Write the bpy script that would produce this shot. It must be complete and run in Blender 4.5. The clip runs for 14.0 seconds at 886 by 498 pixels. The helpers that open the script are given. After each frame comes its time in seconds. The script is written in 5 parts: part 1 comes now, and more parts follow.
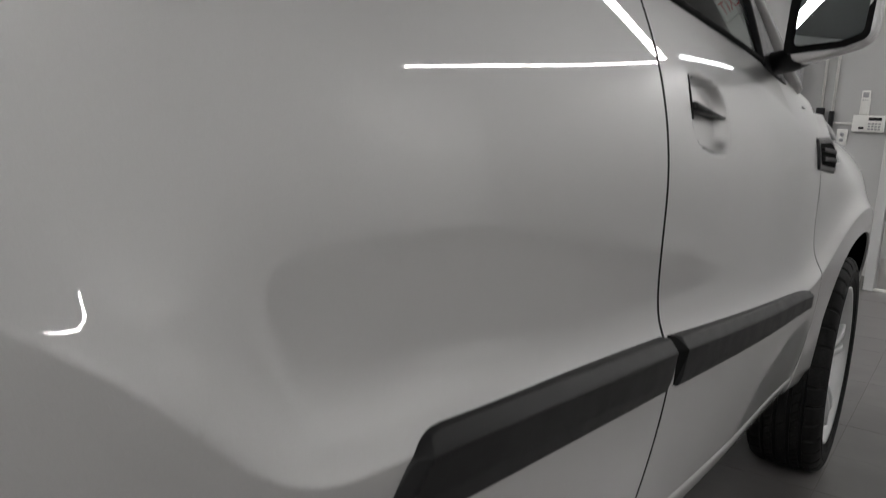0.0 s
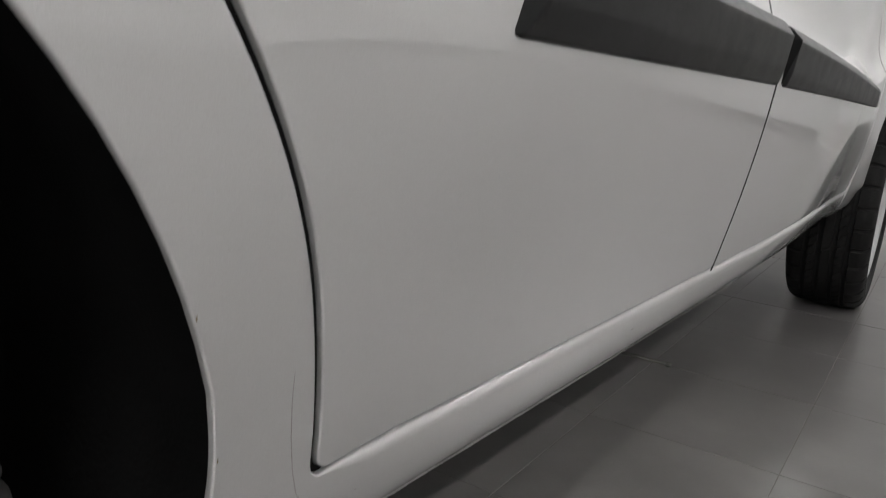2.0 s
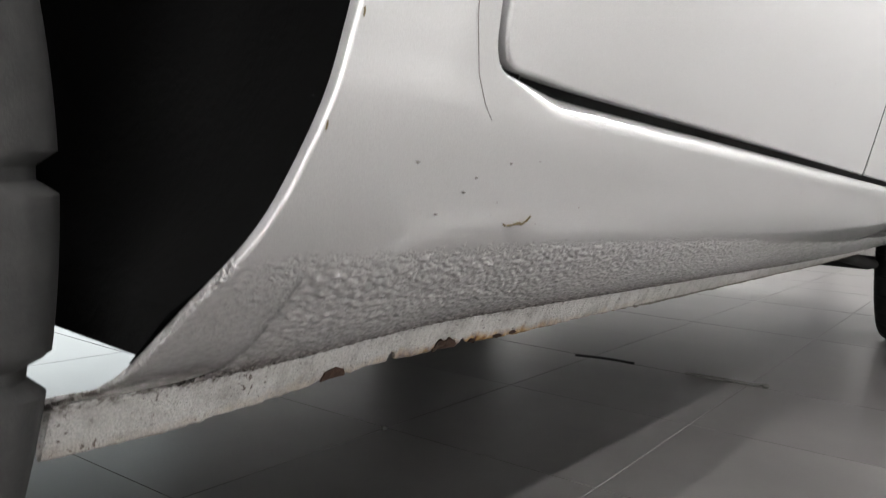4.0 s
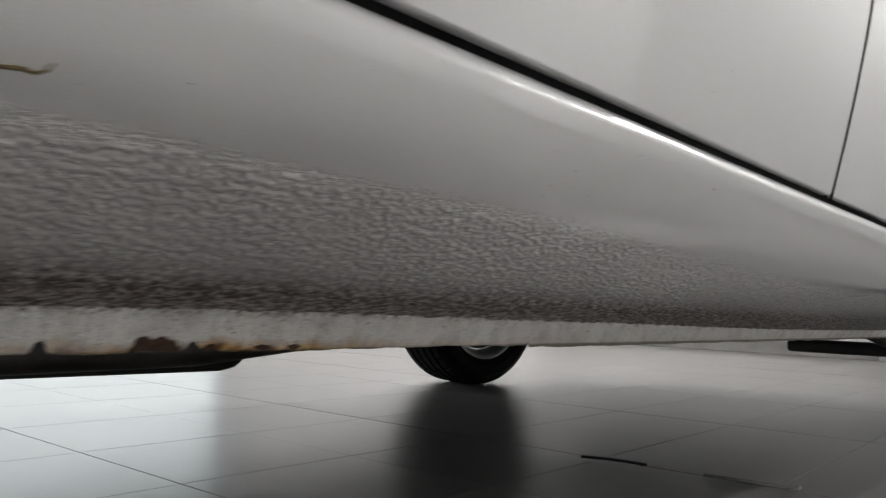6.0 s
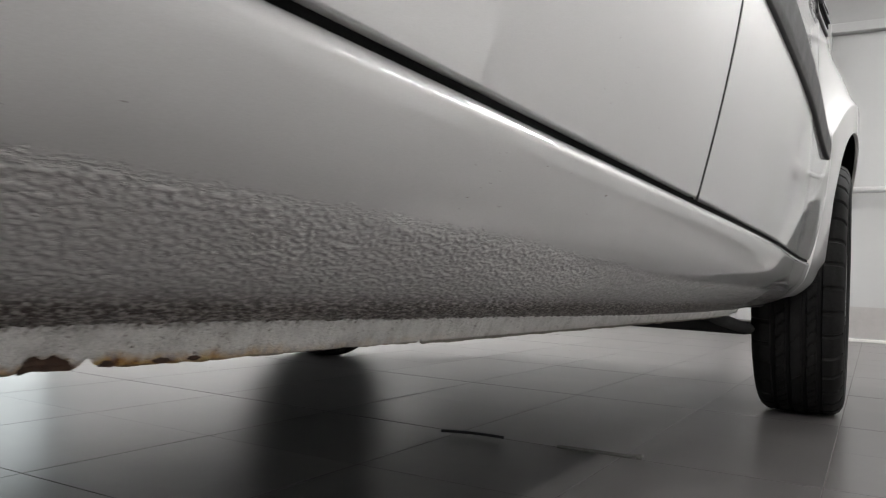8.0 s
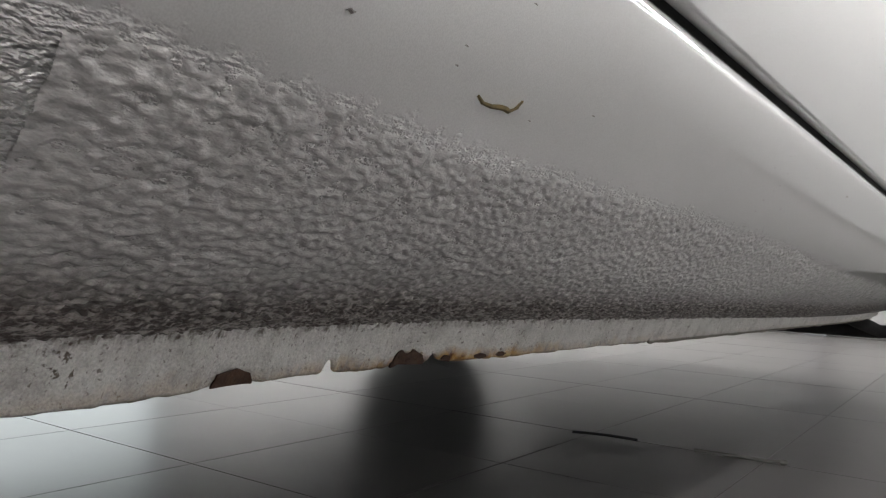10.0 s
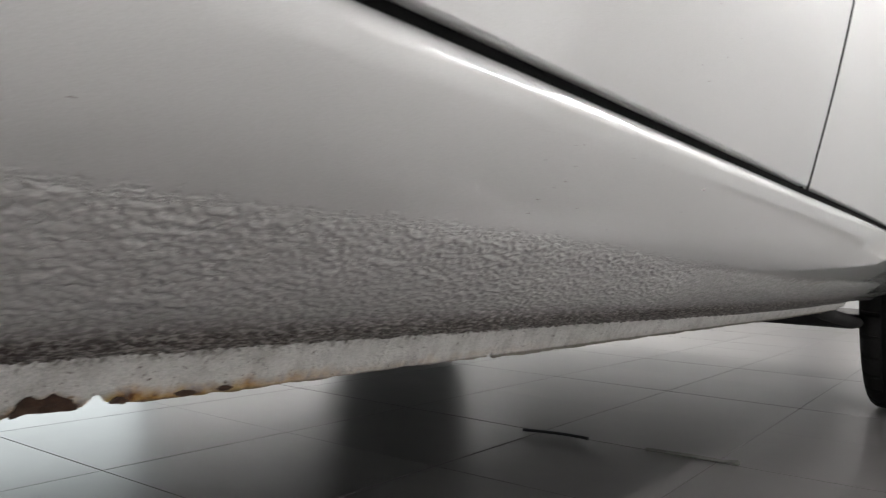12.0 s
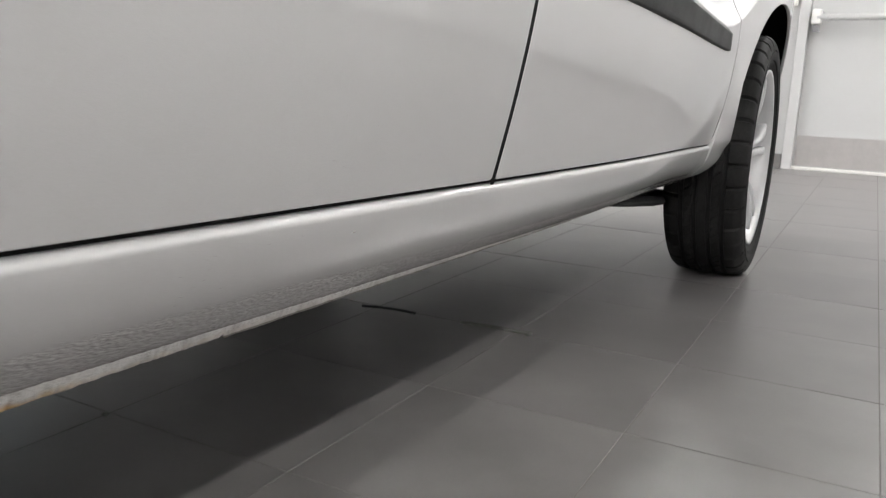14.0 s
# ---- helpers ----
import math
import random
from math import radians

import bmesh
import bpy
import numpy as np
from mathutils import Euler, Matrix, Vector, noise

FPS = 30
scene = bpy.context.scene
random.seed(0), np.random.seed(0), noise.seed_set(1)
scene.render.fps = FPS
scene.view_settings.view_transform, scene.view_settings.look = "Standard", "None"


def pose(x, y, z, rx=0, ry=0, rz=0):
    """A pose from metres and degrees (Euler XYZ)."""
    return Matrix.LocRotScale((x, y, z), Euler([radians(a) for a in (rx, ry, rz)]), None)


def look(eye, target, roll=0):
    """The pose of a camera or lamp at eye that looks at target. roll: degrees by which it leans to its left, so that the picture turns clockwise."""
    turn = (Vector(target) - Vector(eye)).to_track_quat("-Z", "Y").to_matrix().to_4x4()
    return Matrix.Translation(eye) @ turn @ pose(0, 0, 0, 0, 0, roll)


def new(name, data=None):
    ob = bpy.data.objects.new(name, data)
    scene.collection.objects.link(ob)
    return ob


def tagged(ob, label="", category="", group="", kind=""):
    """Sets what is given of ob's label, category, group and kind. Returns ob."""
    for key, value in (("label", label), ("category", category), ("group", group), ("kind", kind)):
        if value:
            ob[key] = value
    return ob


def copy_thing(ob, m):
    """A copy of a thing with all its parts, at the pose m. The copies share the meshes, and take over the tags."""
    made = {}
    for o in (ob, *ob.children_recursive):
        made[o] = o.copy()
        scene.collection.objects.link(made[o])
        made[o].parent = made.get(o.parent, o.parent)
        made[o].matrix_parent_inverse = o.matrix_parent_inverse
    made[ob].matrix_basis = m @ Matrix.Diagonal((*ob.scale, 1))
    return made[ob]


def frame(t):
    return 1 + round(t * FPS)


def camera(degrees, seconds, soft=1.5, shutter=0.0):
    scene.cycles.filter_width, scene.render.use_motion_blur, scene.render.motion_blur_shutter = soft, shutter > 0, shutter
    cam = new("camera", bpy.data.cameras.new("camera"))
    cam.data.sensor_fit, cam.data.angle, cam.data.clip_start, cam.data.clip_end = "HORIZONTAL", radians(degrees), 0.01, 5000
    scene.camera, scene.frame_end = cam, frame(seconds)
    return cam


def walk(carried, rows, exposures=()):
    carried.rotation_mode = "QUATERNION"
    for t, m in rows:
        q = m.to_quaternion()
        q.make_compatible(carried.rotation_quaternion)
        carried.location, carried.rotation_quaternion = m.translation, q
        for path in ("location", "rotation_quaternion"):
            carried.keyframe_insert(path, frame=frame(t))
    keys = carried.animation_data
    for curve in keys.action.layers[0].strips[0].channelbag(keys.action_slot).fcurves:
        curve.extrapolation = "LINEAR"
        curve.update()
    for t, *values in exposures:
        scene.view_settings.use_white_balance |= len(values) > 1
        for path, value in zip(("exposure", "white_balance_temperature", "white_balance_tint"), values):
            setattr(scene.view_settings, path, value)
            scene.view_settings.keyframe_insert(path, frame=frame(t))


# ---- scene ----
cam = camera(59.1, 14.0, soft=1.2, shutter=0.3)
PATH = [
    (0, (1.2338, 0.1210, 0.8640), (0.0617, 1.7177, 0.5866), 4.33),
    (0.5, (1.2017, 0.1653, 0.7577), (0.0448, 1.7538, 0.3860), 4.48),
    (1, (1.1697, 0.1628, 0.6956), (0.0221, 1.7447, 0.2708), 4.32),
    (1.5, (1.1461, 0.1570, 0.6257), (0.0078, 1.7430, 0.1914), 4.14),
    (2, (1.1230, 0.1600, 0.5663), (0.0033, 1.7532, 0.1101), 4.49),
    (2.5, (1.0793, 0.1831, 0.4847), (-0.0438, 1.7775, 0.0415), 4.03),
    (3, (1.0337, 0.1537, 0.4657), (-0.0719, 1.7606, 0.0236), 4.20),
    (3.5, (1.0289, 0.1882, 0.4116), (-0.1098, 1.7888, 0.0356), 3.84),
    (3.7, (1.0219, 0.1972, 0.3732), (-0.1467, 1.7949, 0.0876), 3.54),
    (5.8, (1.056, 0.338, 0.262), (-0.311, 1.789, 0.418), 2.2),
    (6, (1.068, 0.382, 0.267), (-0.283, 1.849, 0.416), 2.1),
    (6.5, (1.099, 0.476, 0.296), (-0.151, 2.034, 0.397), 2.6),
    (7, (1.123, 0.5, 0.316), (0.003, 2.156, 0.394), 2.9),
    (7.5, (1.088, 0.447, 0.288), (0.03, 2.143, 0.37), 2.9),
    (8, (1.042, 0.368, 0.286), (-0.007, 2.069, 0.365), 2.9),
    (8.5, (1.023, 0.322, 0.282), (-0.047, 2.009, 0.376), 2.5),
    (9, (0.991, 0.299, 0.285), (-0.124, 1.957, 0.375), 2.5),
    (9.2, (0.985, 0.287, 0.283), (-0.154, 1.928, 0.37), 2.7),
    (11.3, (0.9532, 0.3569, 0.2793), (-0.3185, 1.9169, 0.3336), 3.25),
    (11.5, (0.9648, 0.3722, 0.2844), (-0.2933, 1.9307, 0.3341), 3.82),
    (11.7, (0.9901, 0.3926, 0.2891), (-0.2722, 1.9517, 0.3394), 3.37),
    (12, (1.019, 0.417, 0.298), (-0.204, 1.999, 0.334), 2.5),
    (12.5, (1.081, 0.461, 0.326), (-0.128, 2.054, 0.302), 2.3),
    (13, (1.143, 0.499, 0.354), (0.005, 2.141, 0.265), 2.5),
    (13.5, (1.18, 0.493, 0.376), (0.119, 2.176, 0.175), 2.4),
    (14, (1.231, 0.365, 0.45), (0.222, 2.046, 0.055), 2.4),
]
EXPOSURES = [(0, -0.72), (0.5, -0.80), (1, -0.58), (2, -0.02), (2.5, 0.40), (3, 0.60), (3.7, 0.77), (6, 0.13), (7.5, 0.22), (8.2, 0.12), (9, 0.10), (11.5, 0.5), (12.5, 0.57), (14, 0.66)]
walk(cam, [(t, look(eye, target, roll)) for t, eye, target, roll in PATH], EXPOSURES)

# ---------------------------------------------------------------- light
WALL_Y, BACK_Y, LEFT_X, RIGHT_X, CEIL_Z = 6.55, -4.6, -3.3, 4.6, 3.30
LED_POWER = 74.0
world = bpy.data.worlds.new("world")
scene.world = world
world.use_nodes = True
world.node_tree.nodes["Background"].inputs[0].default_value = (0.95, 0.97, 1.0, 1)
world.node_tree.nodes["Background"].inputs[1].default_value = 1.65
day = bpy.data.lights.new("shopfront_daylight", "AREA")
day.shape, day.size, day.size_y, day.energy = "RECTANGLE", 7.0, 2.5, 32
day.color = (0.97, 0.98, 1.0)
day_ob = new("shopfront_daylight", day)
day_ob.matrix_world = look((LEFT_X - 0.12, -0.35, 1.40), (0, -0.35, 1.15))


# ---------------------------------------------------------------- materials
def material(name, color, rough=0.5, metal=0.0, coat=0.0, spec=0.5):
    m = bpy.data.materials.new(name)
    m.use_nodes = True
    b = m.node_tree.nodes["Principled BSDF"]
    b.inputs["Base Color"].default_value = (*color, 1)
    b.inputs["Roughness"].default_value = rough
    b.inputs["Metallic"].default_value = metal
    b.inputs["Coat Weight"].default_value = coat
    b.inputs["Coat Roughness"].default_value = 0.03
    b.inputs["Specular IOR Level"].default_value = spec
    return m


class Nodes:
    """Short hand for a material's node tree."""

    def __init__(self, m):
        self.t = m.node_tree
        self.b = self.t.nodes["Principled BSDF"]

    def add(self, kind, **values):
        n = self.t.nodes.new(kind)
        for k, v in values.items():
            n.inputs[k.replace("_", " ")].default_value = v
        return n

    def link(self, a, b):
        self.t.links.new(a, b)

    def coords(self):
        return self.t.nodes.new("ShaderNodeTexCoord").outputs["Object"]

    def noise(self, scale, detail=3.0, rough=0.55, vec=None):
        n = self.add("ShaderNodeTexNoise", Scale=scale, Detail=detail, Roughness=rough)
        self.link(vec or self.coords(), n.inputs["Vector"])
        return n.outputs["Fac"]

    def ramp(self, fac, stops):
        n = self.t.nodes.new("ShaderNodeValToRGB")
        el = n.color_ramp.elements
        while len(el) < len(stops):
            el.new(0.5)
        for e, (p, c) in zip(el, stops):
            e.position = p
            e.color = (*c, 1) if not isinstance(c, (int, float)) else (c, c, c, 1)
        self.link(fac, n.inputs["Fac"])
        return n.outputs["Color"]

    def mix(self, fac, a, b, how="MIX"):
        n = self.t.nodes.new("ShaderNodeMix")
        n.data_type, n.blend_type = "RGBA", how
        for v, i in ((fac, 0), (a, 6), (b, 7)):
            if isinstance(v, (int, float)):
                n.inputs[i].default_value = v if i == 0 else (v, v, v, 1)
            elif isinstance(v, tuple):
                n.inputs[i].default_value = (*v, 1)
            else:
                self.link(v, n.inputs[i])
        return n.outputs[2]

    def math(self, op, a, b=0.0):
        n = self.t.nodes.new("ShaderNodeMath")
        n.operation = op
        for v, i in ((a, 0), (b, 1)):
            if isinstance(v, (int, float)):
                n.inputs[i].default_value = v
            else:
                self.link(v, n.inputs[i])
        return n.outputs[0]

    def bump(self, height, strength, distance=0.001):
        n = self.add("ShaderNodeBump", Strength=1.0, Distance=distance)
        if isinstance(strength, (int, float)):
            n.inputs["Strength"].default_value = strength
        else:
            self.link(strength, n.inputs["Strength"])
        self.link(height, n.inputs["Height"])
        self.link(n.outputs[0], self.b.inputs["Normal"])

    def axis(self, i):
        n = self.t.nodes.new("ShaderNodeSeparateXYZ")
        self.link(self.coords(), n.inputs[0])
        return n.outputs[i]


def uneven(name, color, vary, scale, rough=0.5, rough_vary=0.1, bump=0.0, bump_scale=200.0, bump_depth=0.001, **kw):
    """A surface with blotches at one scale and fine grain at another."""
    m = material(name, color, rough, **kw)
    n = Nodes(m)
    big, fine = n.noise(scale, 4), n.noise(scale * 9, 3)
    both = n.math("ADD", n.math("MULTIPLY", big, 0.65), n.math("MULTIPLY", fine, 0.35))
    lo, hi = tuple(c * (1 - vary) for c in color), tuple(min(1, c * (1 + vary)) for c in color)
    n.link(n.ramp(both, [(0.3, lo), (0.7, hi)]), n.b.inputs["Base Color"])
    n.link(n.ramp(both, [(0.3, max(0, rough - rough_vary)), (0.7, min(1, rough + rough_vary))]), n.b.inputs["Roughness"])
    if bump:
        n.bump(n.noise(bump_scale, 3), bump, bump_depth)
    return m


PAINT = (0.575, 0.571, 0.567)


def silver_paint(name, sill=False, relief=0.0046):
    m = material(name, PAINT, 0.56, metal=0.82, coat=1.0)
    m.node_tree.nodes["Principled BSDF"].inputs["Coat IOR"].default_value = 1.85
    n = Nodes(m)
    flake = n.noise(2600, 1)
    cloud = n.noise(3.0, 3)
    tone = n.mix(0.5, n.ramp(flake, [(0.35, tuple(c * 0.90 for c in PAINT)), (0.65, tuple(c * 1.10 for c in PAINT))]),
                 n.ramp(cloud, [(0.3, tuple(c * 0.97 for c in PAINT)), (0.7, tuple(c * 1.03 for c in PAINT))]))
    dust = n.ramp(n.noise(14, 5, 0.65), [(0.45, 0.002), (0.75, 0.014)])
    n.link(dust, n.b.inputs["Coat Roughness"])
    if not sill:
        n.link(tone, n.b.inputs["Base Color"])
        return m
    # stone-chip coating on the lower sill, with road grime in the fold above the flange
    z = n.axis(2)
    wob = n.math("MULTIPLY", n.math("SUBTRACT", n.noise(260, 4), 0.5), 0.009)
    slow = n.math("MULTIPLY", n.math("SUBTRACT", n.noise(9, 2), 0.5), 0.004)
    zz = n.math("ADD", n.math("ADD", z, wob), slow)
    edge = n.math("SUBTRACT", 0.3128, n.ramp(n.math("SUBTRACT", n.axis(1), 0.66), [(0.0, 0.0), (0.45, 0.0115)]))
    coating = n.ramp(n.math("DIVIDE", n.math("SUBTRACT", edge, zz), 0.004), [(0.0, 0.0), (1.0, 1.0)])
    grime = n.ramp(n.math("DIVIDE", n.math("SUBTRACT", 0.2800, zz), 0.0095), [(0.0, 0.0), (1.0, 1.0)])
    drawn = n.t.nodes.new("ShaderNodeVectorMath")
    drawn.operation = "MULTIPLY"
    drawn.inputs[1].default_value = (1.0, 0.5, 1.0)
    n.link(n.coords(), drawn.inputs[0])
    lumps = n.math("ADD", n.math("MULTIPLY", n.noise(760, 2, 0.5, drawn.outputs[0]), 0.72), n.math("MULTIPLY", n.noise(1900, 2, 0.5, drawn.outputs[0]), 0.28))
    coarse = n.noise(430, 3, 0.6, drawn.outputs[0])
    specks = n.ramp(coarse, [(0.46, 0.0), (0.60, 1.0)])
    grain = n.ramp(lumps, [(0.36, 0.84), (0.50, 0.98), (0.64, 1.10)])
    stone = n.mix(1.0, (0.47, 0.455, 0.445), grain, "MULTIPLY")
    tone = n.mix(n.math("MULTIPLY", coating, 0.95), tone, stone)
    dirt = n.mix(specks, (0.048, 0.031, 0.025), (0.44, 0.40, 0.375))
    dirty = n.mix(n.math("MULTIPLY", grime, 0.95), tone, dirt)
    n.link(dirty, n.b.inputs["Base Color"])
    n.link(n.mix(coating, dust, 0.13), n.b.inputs["Coat Roughness"])
    n.link(n.mix(grime, 1.0, 0.6), n.b.inputs["Coat Weight"])
    n.link(n.mix(coating, 0.56, 0.42), n.b.inputs["Roughness"])
    n.link(n.mix(coating, 0.82, 0.5), n.b.inputs["Metallic"])
    n.bump(n.math("ADD", lumps, n.math("MULTIPLY", n.math("MULTIPLY", grime, coarse), 0.7)), coating, relief)
    return m


def flange_material():
    """Sealed seam: pale coating, chipped, with rust along the lower edge."""
    m = material("seam_sealer", (0.5, 0.48, 0.45), 0.75, spec=0.3)
    n = Nodes(m)
    base = n.ramp(n.noise(55, 5, 0.7), [(0.30, (0.50, 0.485, 0.465)), (0.52, (0.71, 0.695, 0.67)), (0.8, (0.79, 0.775, 0.75))])
    dots = n.ramp(n.noise(420, 4, 0.65), [(0.60, 0.0), (0.66, 1.0)])
    bare = n.ramp(n.noise(38, 3), [(0.40, 0.15), (0.62, 0.9)])
    base = n.mix(n.math("MULTIPLY", dots, bare), base, (0.10, 0.072, 0.055))
    grey = n.ramp(n.noise(1300, 3, 0.6), [(0.35, 0.80), (0.65, 1.08)])
    base = n.mix(1.0, base, grey, "MULTIPLY")
    # grime from the fold above, yellow rust along the lower edge
    high = n.ramp(n.math("DIVIDE", n.math("SUBTRACT", n.math("ADD", n.axis(2), n.math("MULTIPLY", n.noise(420, 4), 0.010)), 0.2640), 0.0035), [(0.0, 0.0), (1.0, 0.85)])
    patchy = n.ramp(n.noise(300, 4, 0.6), [(0.40, 1.0), (0.56, 0.0)])
    base = n.mix(n.math("MULTIPLY", high, patchy), base, (0.085, 0.060, 0.048))
    wob = n.math("MULTIPLY", n.math("SUBTRACT", n.noise(75, 4), 0.5), 0.012)
    low = n.ramp(n.math("DIVIDE", n.math("SUBTRACT", 0.2505, n.math("ADD", n.axis(2), wob)), 0.0045), [(0.0, 0.0), (1.0, 1.0)])
    near = n.ramp(n.math("ABSOLUTE", n.math("SUBTRACT", n.axis(1), 0.575)), [(0.03, 1.0), (0.10, 0.30), (0.30, 0.08)])
    rust = n.math("MULTIPLY", low, near)
    col = n.ramp(n.noise(190, 4), [(0.38, (0.14, 0.055, 0.02)), (0.5, (0.46, 0.25, 0.07)), (0.68, (0.60, 0.42, 0.17))])
    # thin olive-brown line at the bottom: rust tint plus the edge's shadow as colour
    edge = n.ramp(n.math("DIVIDE", n.math("SUBTRACT", 0.2458, n.math("ADD", n.axis(2), n.math("MULTIPLY", wob, 0.12))), 0.0012), [(0.0, 0.0), (1.0, 0.75)])
    n.link(n.mix(edge, n.mix(rust, base, col), (0.10, 0.085, 0.055)), n.b.inputs["Base Color"])
    n.bump(n.math("ADD", n.noise(300, 3), n.noise(900, 2)), 0.9, 0.0016)
    return m


def floor_tile_material():
    m = material("stoneware_tile", (0.15, 0.14, 0.135), 0.2, spec=0.8)
    n = Nodes(m)
    info = n.t.nodes.new("ShaderNodeObjectInfo")
    shift = n.t.nodes.new("ShaderNodeVectorMath")
    shift.operation = "ADD"
    n.link(n.t.nodes.new("ShaderNodeTexCoord").outputs["Object"], shift.inputs[0])
    mul = n.t.nodes.new("ShaderNodeVectorMath")
    mul.operation = "SCALE"
    mul.inputs[0].default_value = (7.0, 3.0, 5.0)
    n.link(info.outputs["Random"], mul.inputs["Scale"])
    n.link(mul.outputs[0], shift.inputs[1])
    cloud, grain = n.noise(5.0, 3, 0.5, shift.outputs[0]), n.noise(240, 3, 0.5, shift.outputs[0])
    both = n.math("ADD", n.math("MULTIPLY", cloud, 0.88), n.math("MULTIPLY", grain, 0.12))
    tone = n.ramp(both, [(0.25, (0.112, 0.106, 0.104)), (0.5, (0.150, 0.142, 0.139)), (0.75, (0.199, 0.189, 0.184))])
    per = n.ramp(info.outputs["Random"], [(0.0, 0.93), (1.0, 1.07)])
    n.link(n.mix(1.0, tone, per, "MULTIPLY"), n.b.inputs["Base Color"])
    n.link(n.ramp(cloud, [(0.3, 0.281), (0.7, 0.315)]), n.b.inputs["Roughness"])
    return m


def rubber_material(name, lo, hi):
    m = material(name, (0.012, 0.012, 0.012), 0.66, spec=0.10)
    n = Nodes(m)
    both = n.math("ADD", n.math("MULTIPLY", n.noise(9, 4), 0.5), n.math("MULTIPLY", n.noise(160, 4), 0.5))
    n.link(n.ramp(both, [(0.3, (lo, lo, lo)), (0.7, (hi, hi * 0.98, hi * 0.96))]), n.b.inputs["Base Color"])
    n.link(n.ramp(both, [(0.3, 0.52), (0.7, 0.75)]), n.b.inputs["Roughness"])
    n.bump(n.noise(900, 2), 0.25, 0.0004)
    return m


def glowing(name, color, power):
    m = material(name, (0.9, 0.9, 0.9))
    b = m.node_tree.nodes["Principled BSDF"]
    b.inputs["Emission Color"].default_value = (*color, 1)
    b.inputs["Emission Strength"].default_value = power
    return m


def clear_glass(name, tint):
    m = bpy.data.materials.new(name)
    m.use_nodes = True
    t = m.node_tree
    t.nodes.remove(t.nodes["Principled BSDF"])
    out = t.nodes["Material Output"]
    gloss, thru = t.nodes.new("ShaderNodeBsdfGlossy"), t.nodes.new("ShaderNodeBsdfTransparent")
    gloss.inputs["Roughness"].default_value = 0.005
    thru.inputs["Color"].default_value = (*tint, 1)
    fres, mix = t.nodes.new("ShaderNodeFresnel"), t.nodes.new("ShaderNodeMixShader")
    fres.inputs["IOR"].default_value = 1.5
    t.links.new(fres.outputs[0], mix.inputs[0])
    t.links.new(thru.outputs[0], mix.inputs[1])
    t.links.new(gloss.outputs[0], mix.inputs[2])
    t.links.new(mix.outputs[0], out.inputs["Surface"])
    return m


M_PAINT = silver_paint("silver_paint")
M_SIDE = silver_paint("silver_paint_side", sill=True)
M_PEBBLE = silver_paint("stone_chip_coating", sill=True, relief=0.0007)
M_FLANGE = flange_material()
M_TRIM = uneven("black_trim_plastic", (0.0065, 0.0064, 0.0067), 0.15, 25, 0.44, 0.05, spec=0.22, bump=0.18, bump_scale=1500, bump_depth=0.0003)
M_TRIM_DARK = uneven("dark_plastic", (0.008, 0.008, 0.0085), 0.2, 25, 0.45, 0.1, spec=0.25)
M_GLOSS_BLACK = uneven("satin_black", (0.006, 0.006, 0.0065), 0.2, 30, 0.32, 0.06, spec=0.3)
# black for real rubber seals, also for shade painted into gaps and ends
M_SEAL_SHADE = uneven("rubber_seal_and_gap_shade", (0.005, 0.005, 0.005), 0.3, 30, 0.8, 0.1, spec=0.1)
M_UNDER = uneven("underbody_black", (0.02, 0.02, 0.02), 0.4, 14, 0.8, 0.1, bump=0.4, bump_scale=160)
M_LINER = uneven("arch_liner", (0.004, 0.004, 0.004), 0.3, 20, 0.95, 0.05, bump=0.3, bump_scale=240, spec=0.05)
M_RUBBER = rubber_material("tyre_rubber", 0.005, 0.020)
M_RUBBER_GREY = rubber_material("grey_tyre_rubber", 0.038, 0.078)
M_ALLOY = uneven("alloy_silver", (0.50, 0.50, 0.50), 0.05, 20, 0.42, 0.05, metal=0.35)
M_DISC = uneven("brake_metal", (0.20, 0.19, 0.18), 0.3, 30, 0.45, 0.1, metal=0.9)
M_RUST = uneven("rust", (0.052, 0.027, 0.016), 0.6, 220, 0.95, 0.04, bump=0.8, bump_scale=700)
M_CHIP = uneven("chip_brown", (0.14, 0.105, 0.045), 0.5, 600, 0.8, 0.1)
M_SCUFF = uneven("scuff_dark", (0.22, 0.195, 0.185), 0.3, 500, 0.7, 0.1)
M_EXHAUST = uneven("exhaust_steel", (0.09, 0.085, 0.08), 0.4, 18, 0.5, 0.12, metal=0.7)
# north and south walls: same white, darkened in colour for their weaker light
M_WHITE_DIM = uneven("white_wall_paint_dim", (0.45, 0.448, 0.443), 0.03, 3, 0.75, 0.08, bump=0.15, bump_scale=160)
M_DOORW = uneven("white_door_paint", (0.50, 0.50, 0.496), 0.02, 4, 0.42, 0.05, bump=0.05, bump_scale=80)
# east and west walls: lighter copy, their stronger light put into the colour
M_WHITE_LIT = uneven("white_wall_paint_lit", (0.80, 0.798, 0.792), 0.03, 3, 0.7, 0.08, bump=0.15, bump_scale=160)
M_CEIL = uneven("ceiling_paint", (0.11, 0.11, 0.112), 0.04, 3, 0.85, 0.05)
M_BASE = uneven("grey_tile_skirting", (0.16, 0.155, 0.15), 0.2, 8, 0.35, 0.08)
M_KICK = uneven("brushed_kickplate", (0.45, 0.43, 0.42), 0.08, 14, 0.4, 0.08, metal=0.6)
M_GROUT_LIGHT = uneven("grout_grey", (0.16, 0.145, 0.138), 0.25, 30, 0.85, 0.1)
M_TILE = floor_tile_material()
M_PLASTIC_W = uneven("white_plastic", (0.74, 0.73, 0.70), 0.03, 30, 0.4, 0.05)
M_PLASTIC_G = material("grey_plastic", (0.33, 0.33, 0.34), 0.5)
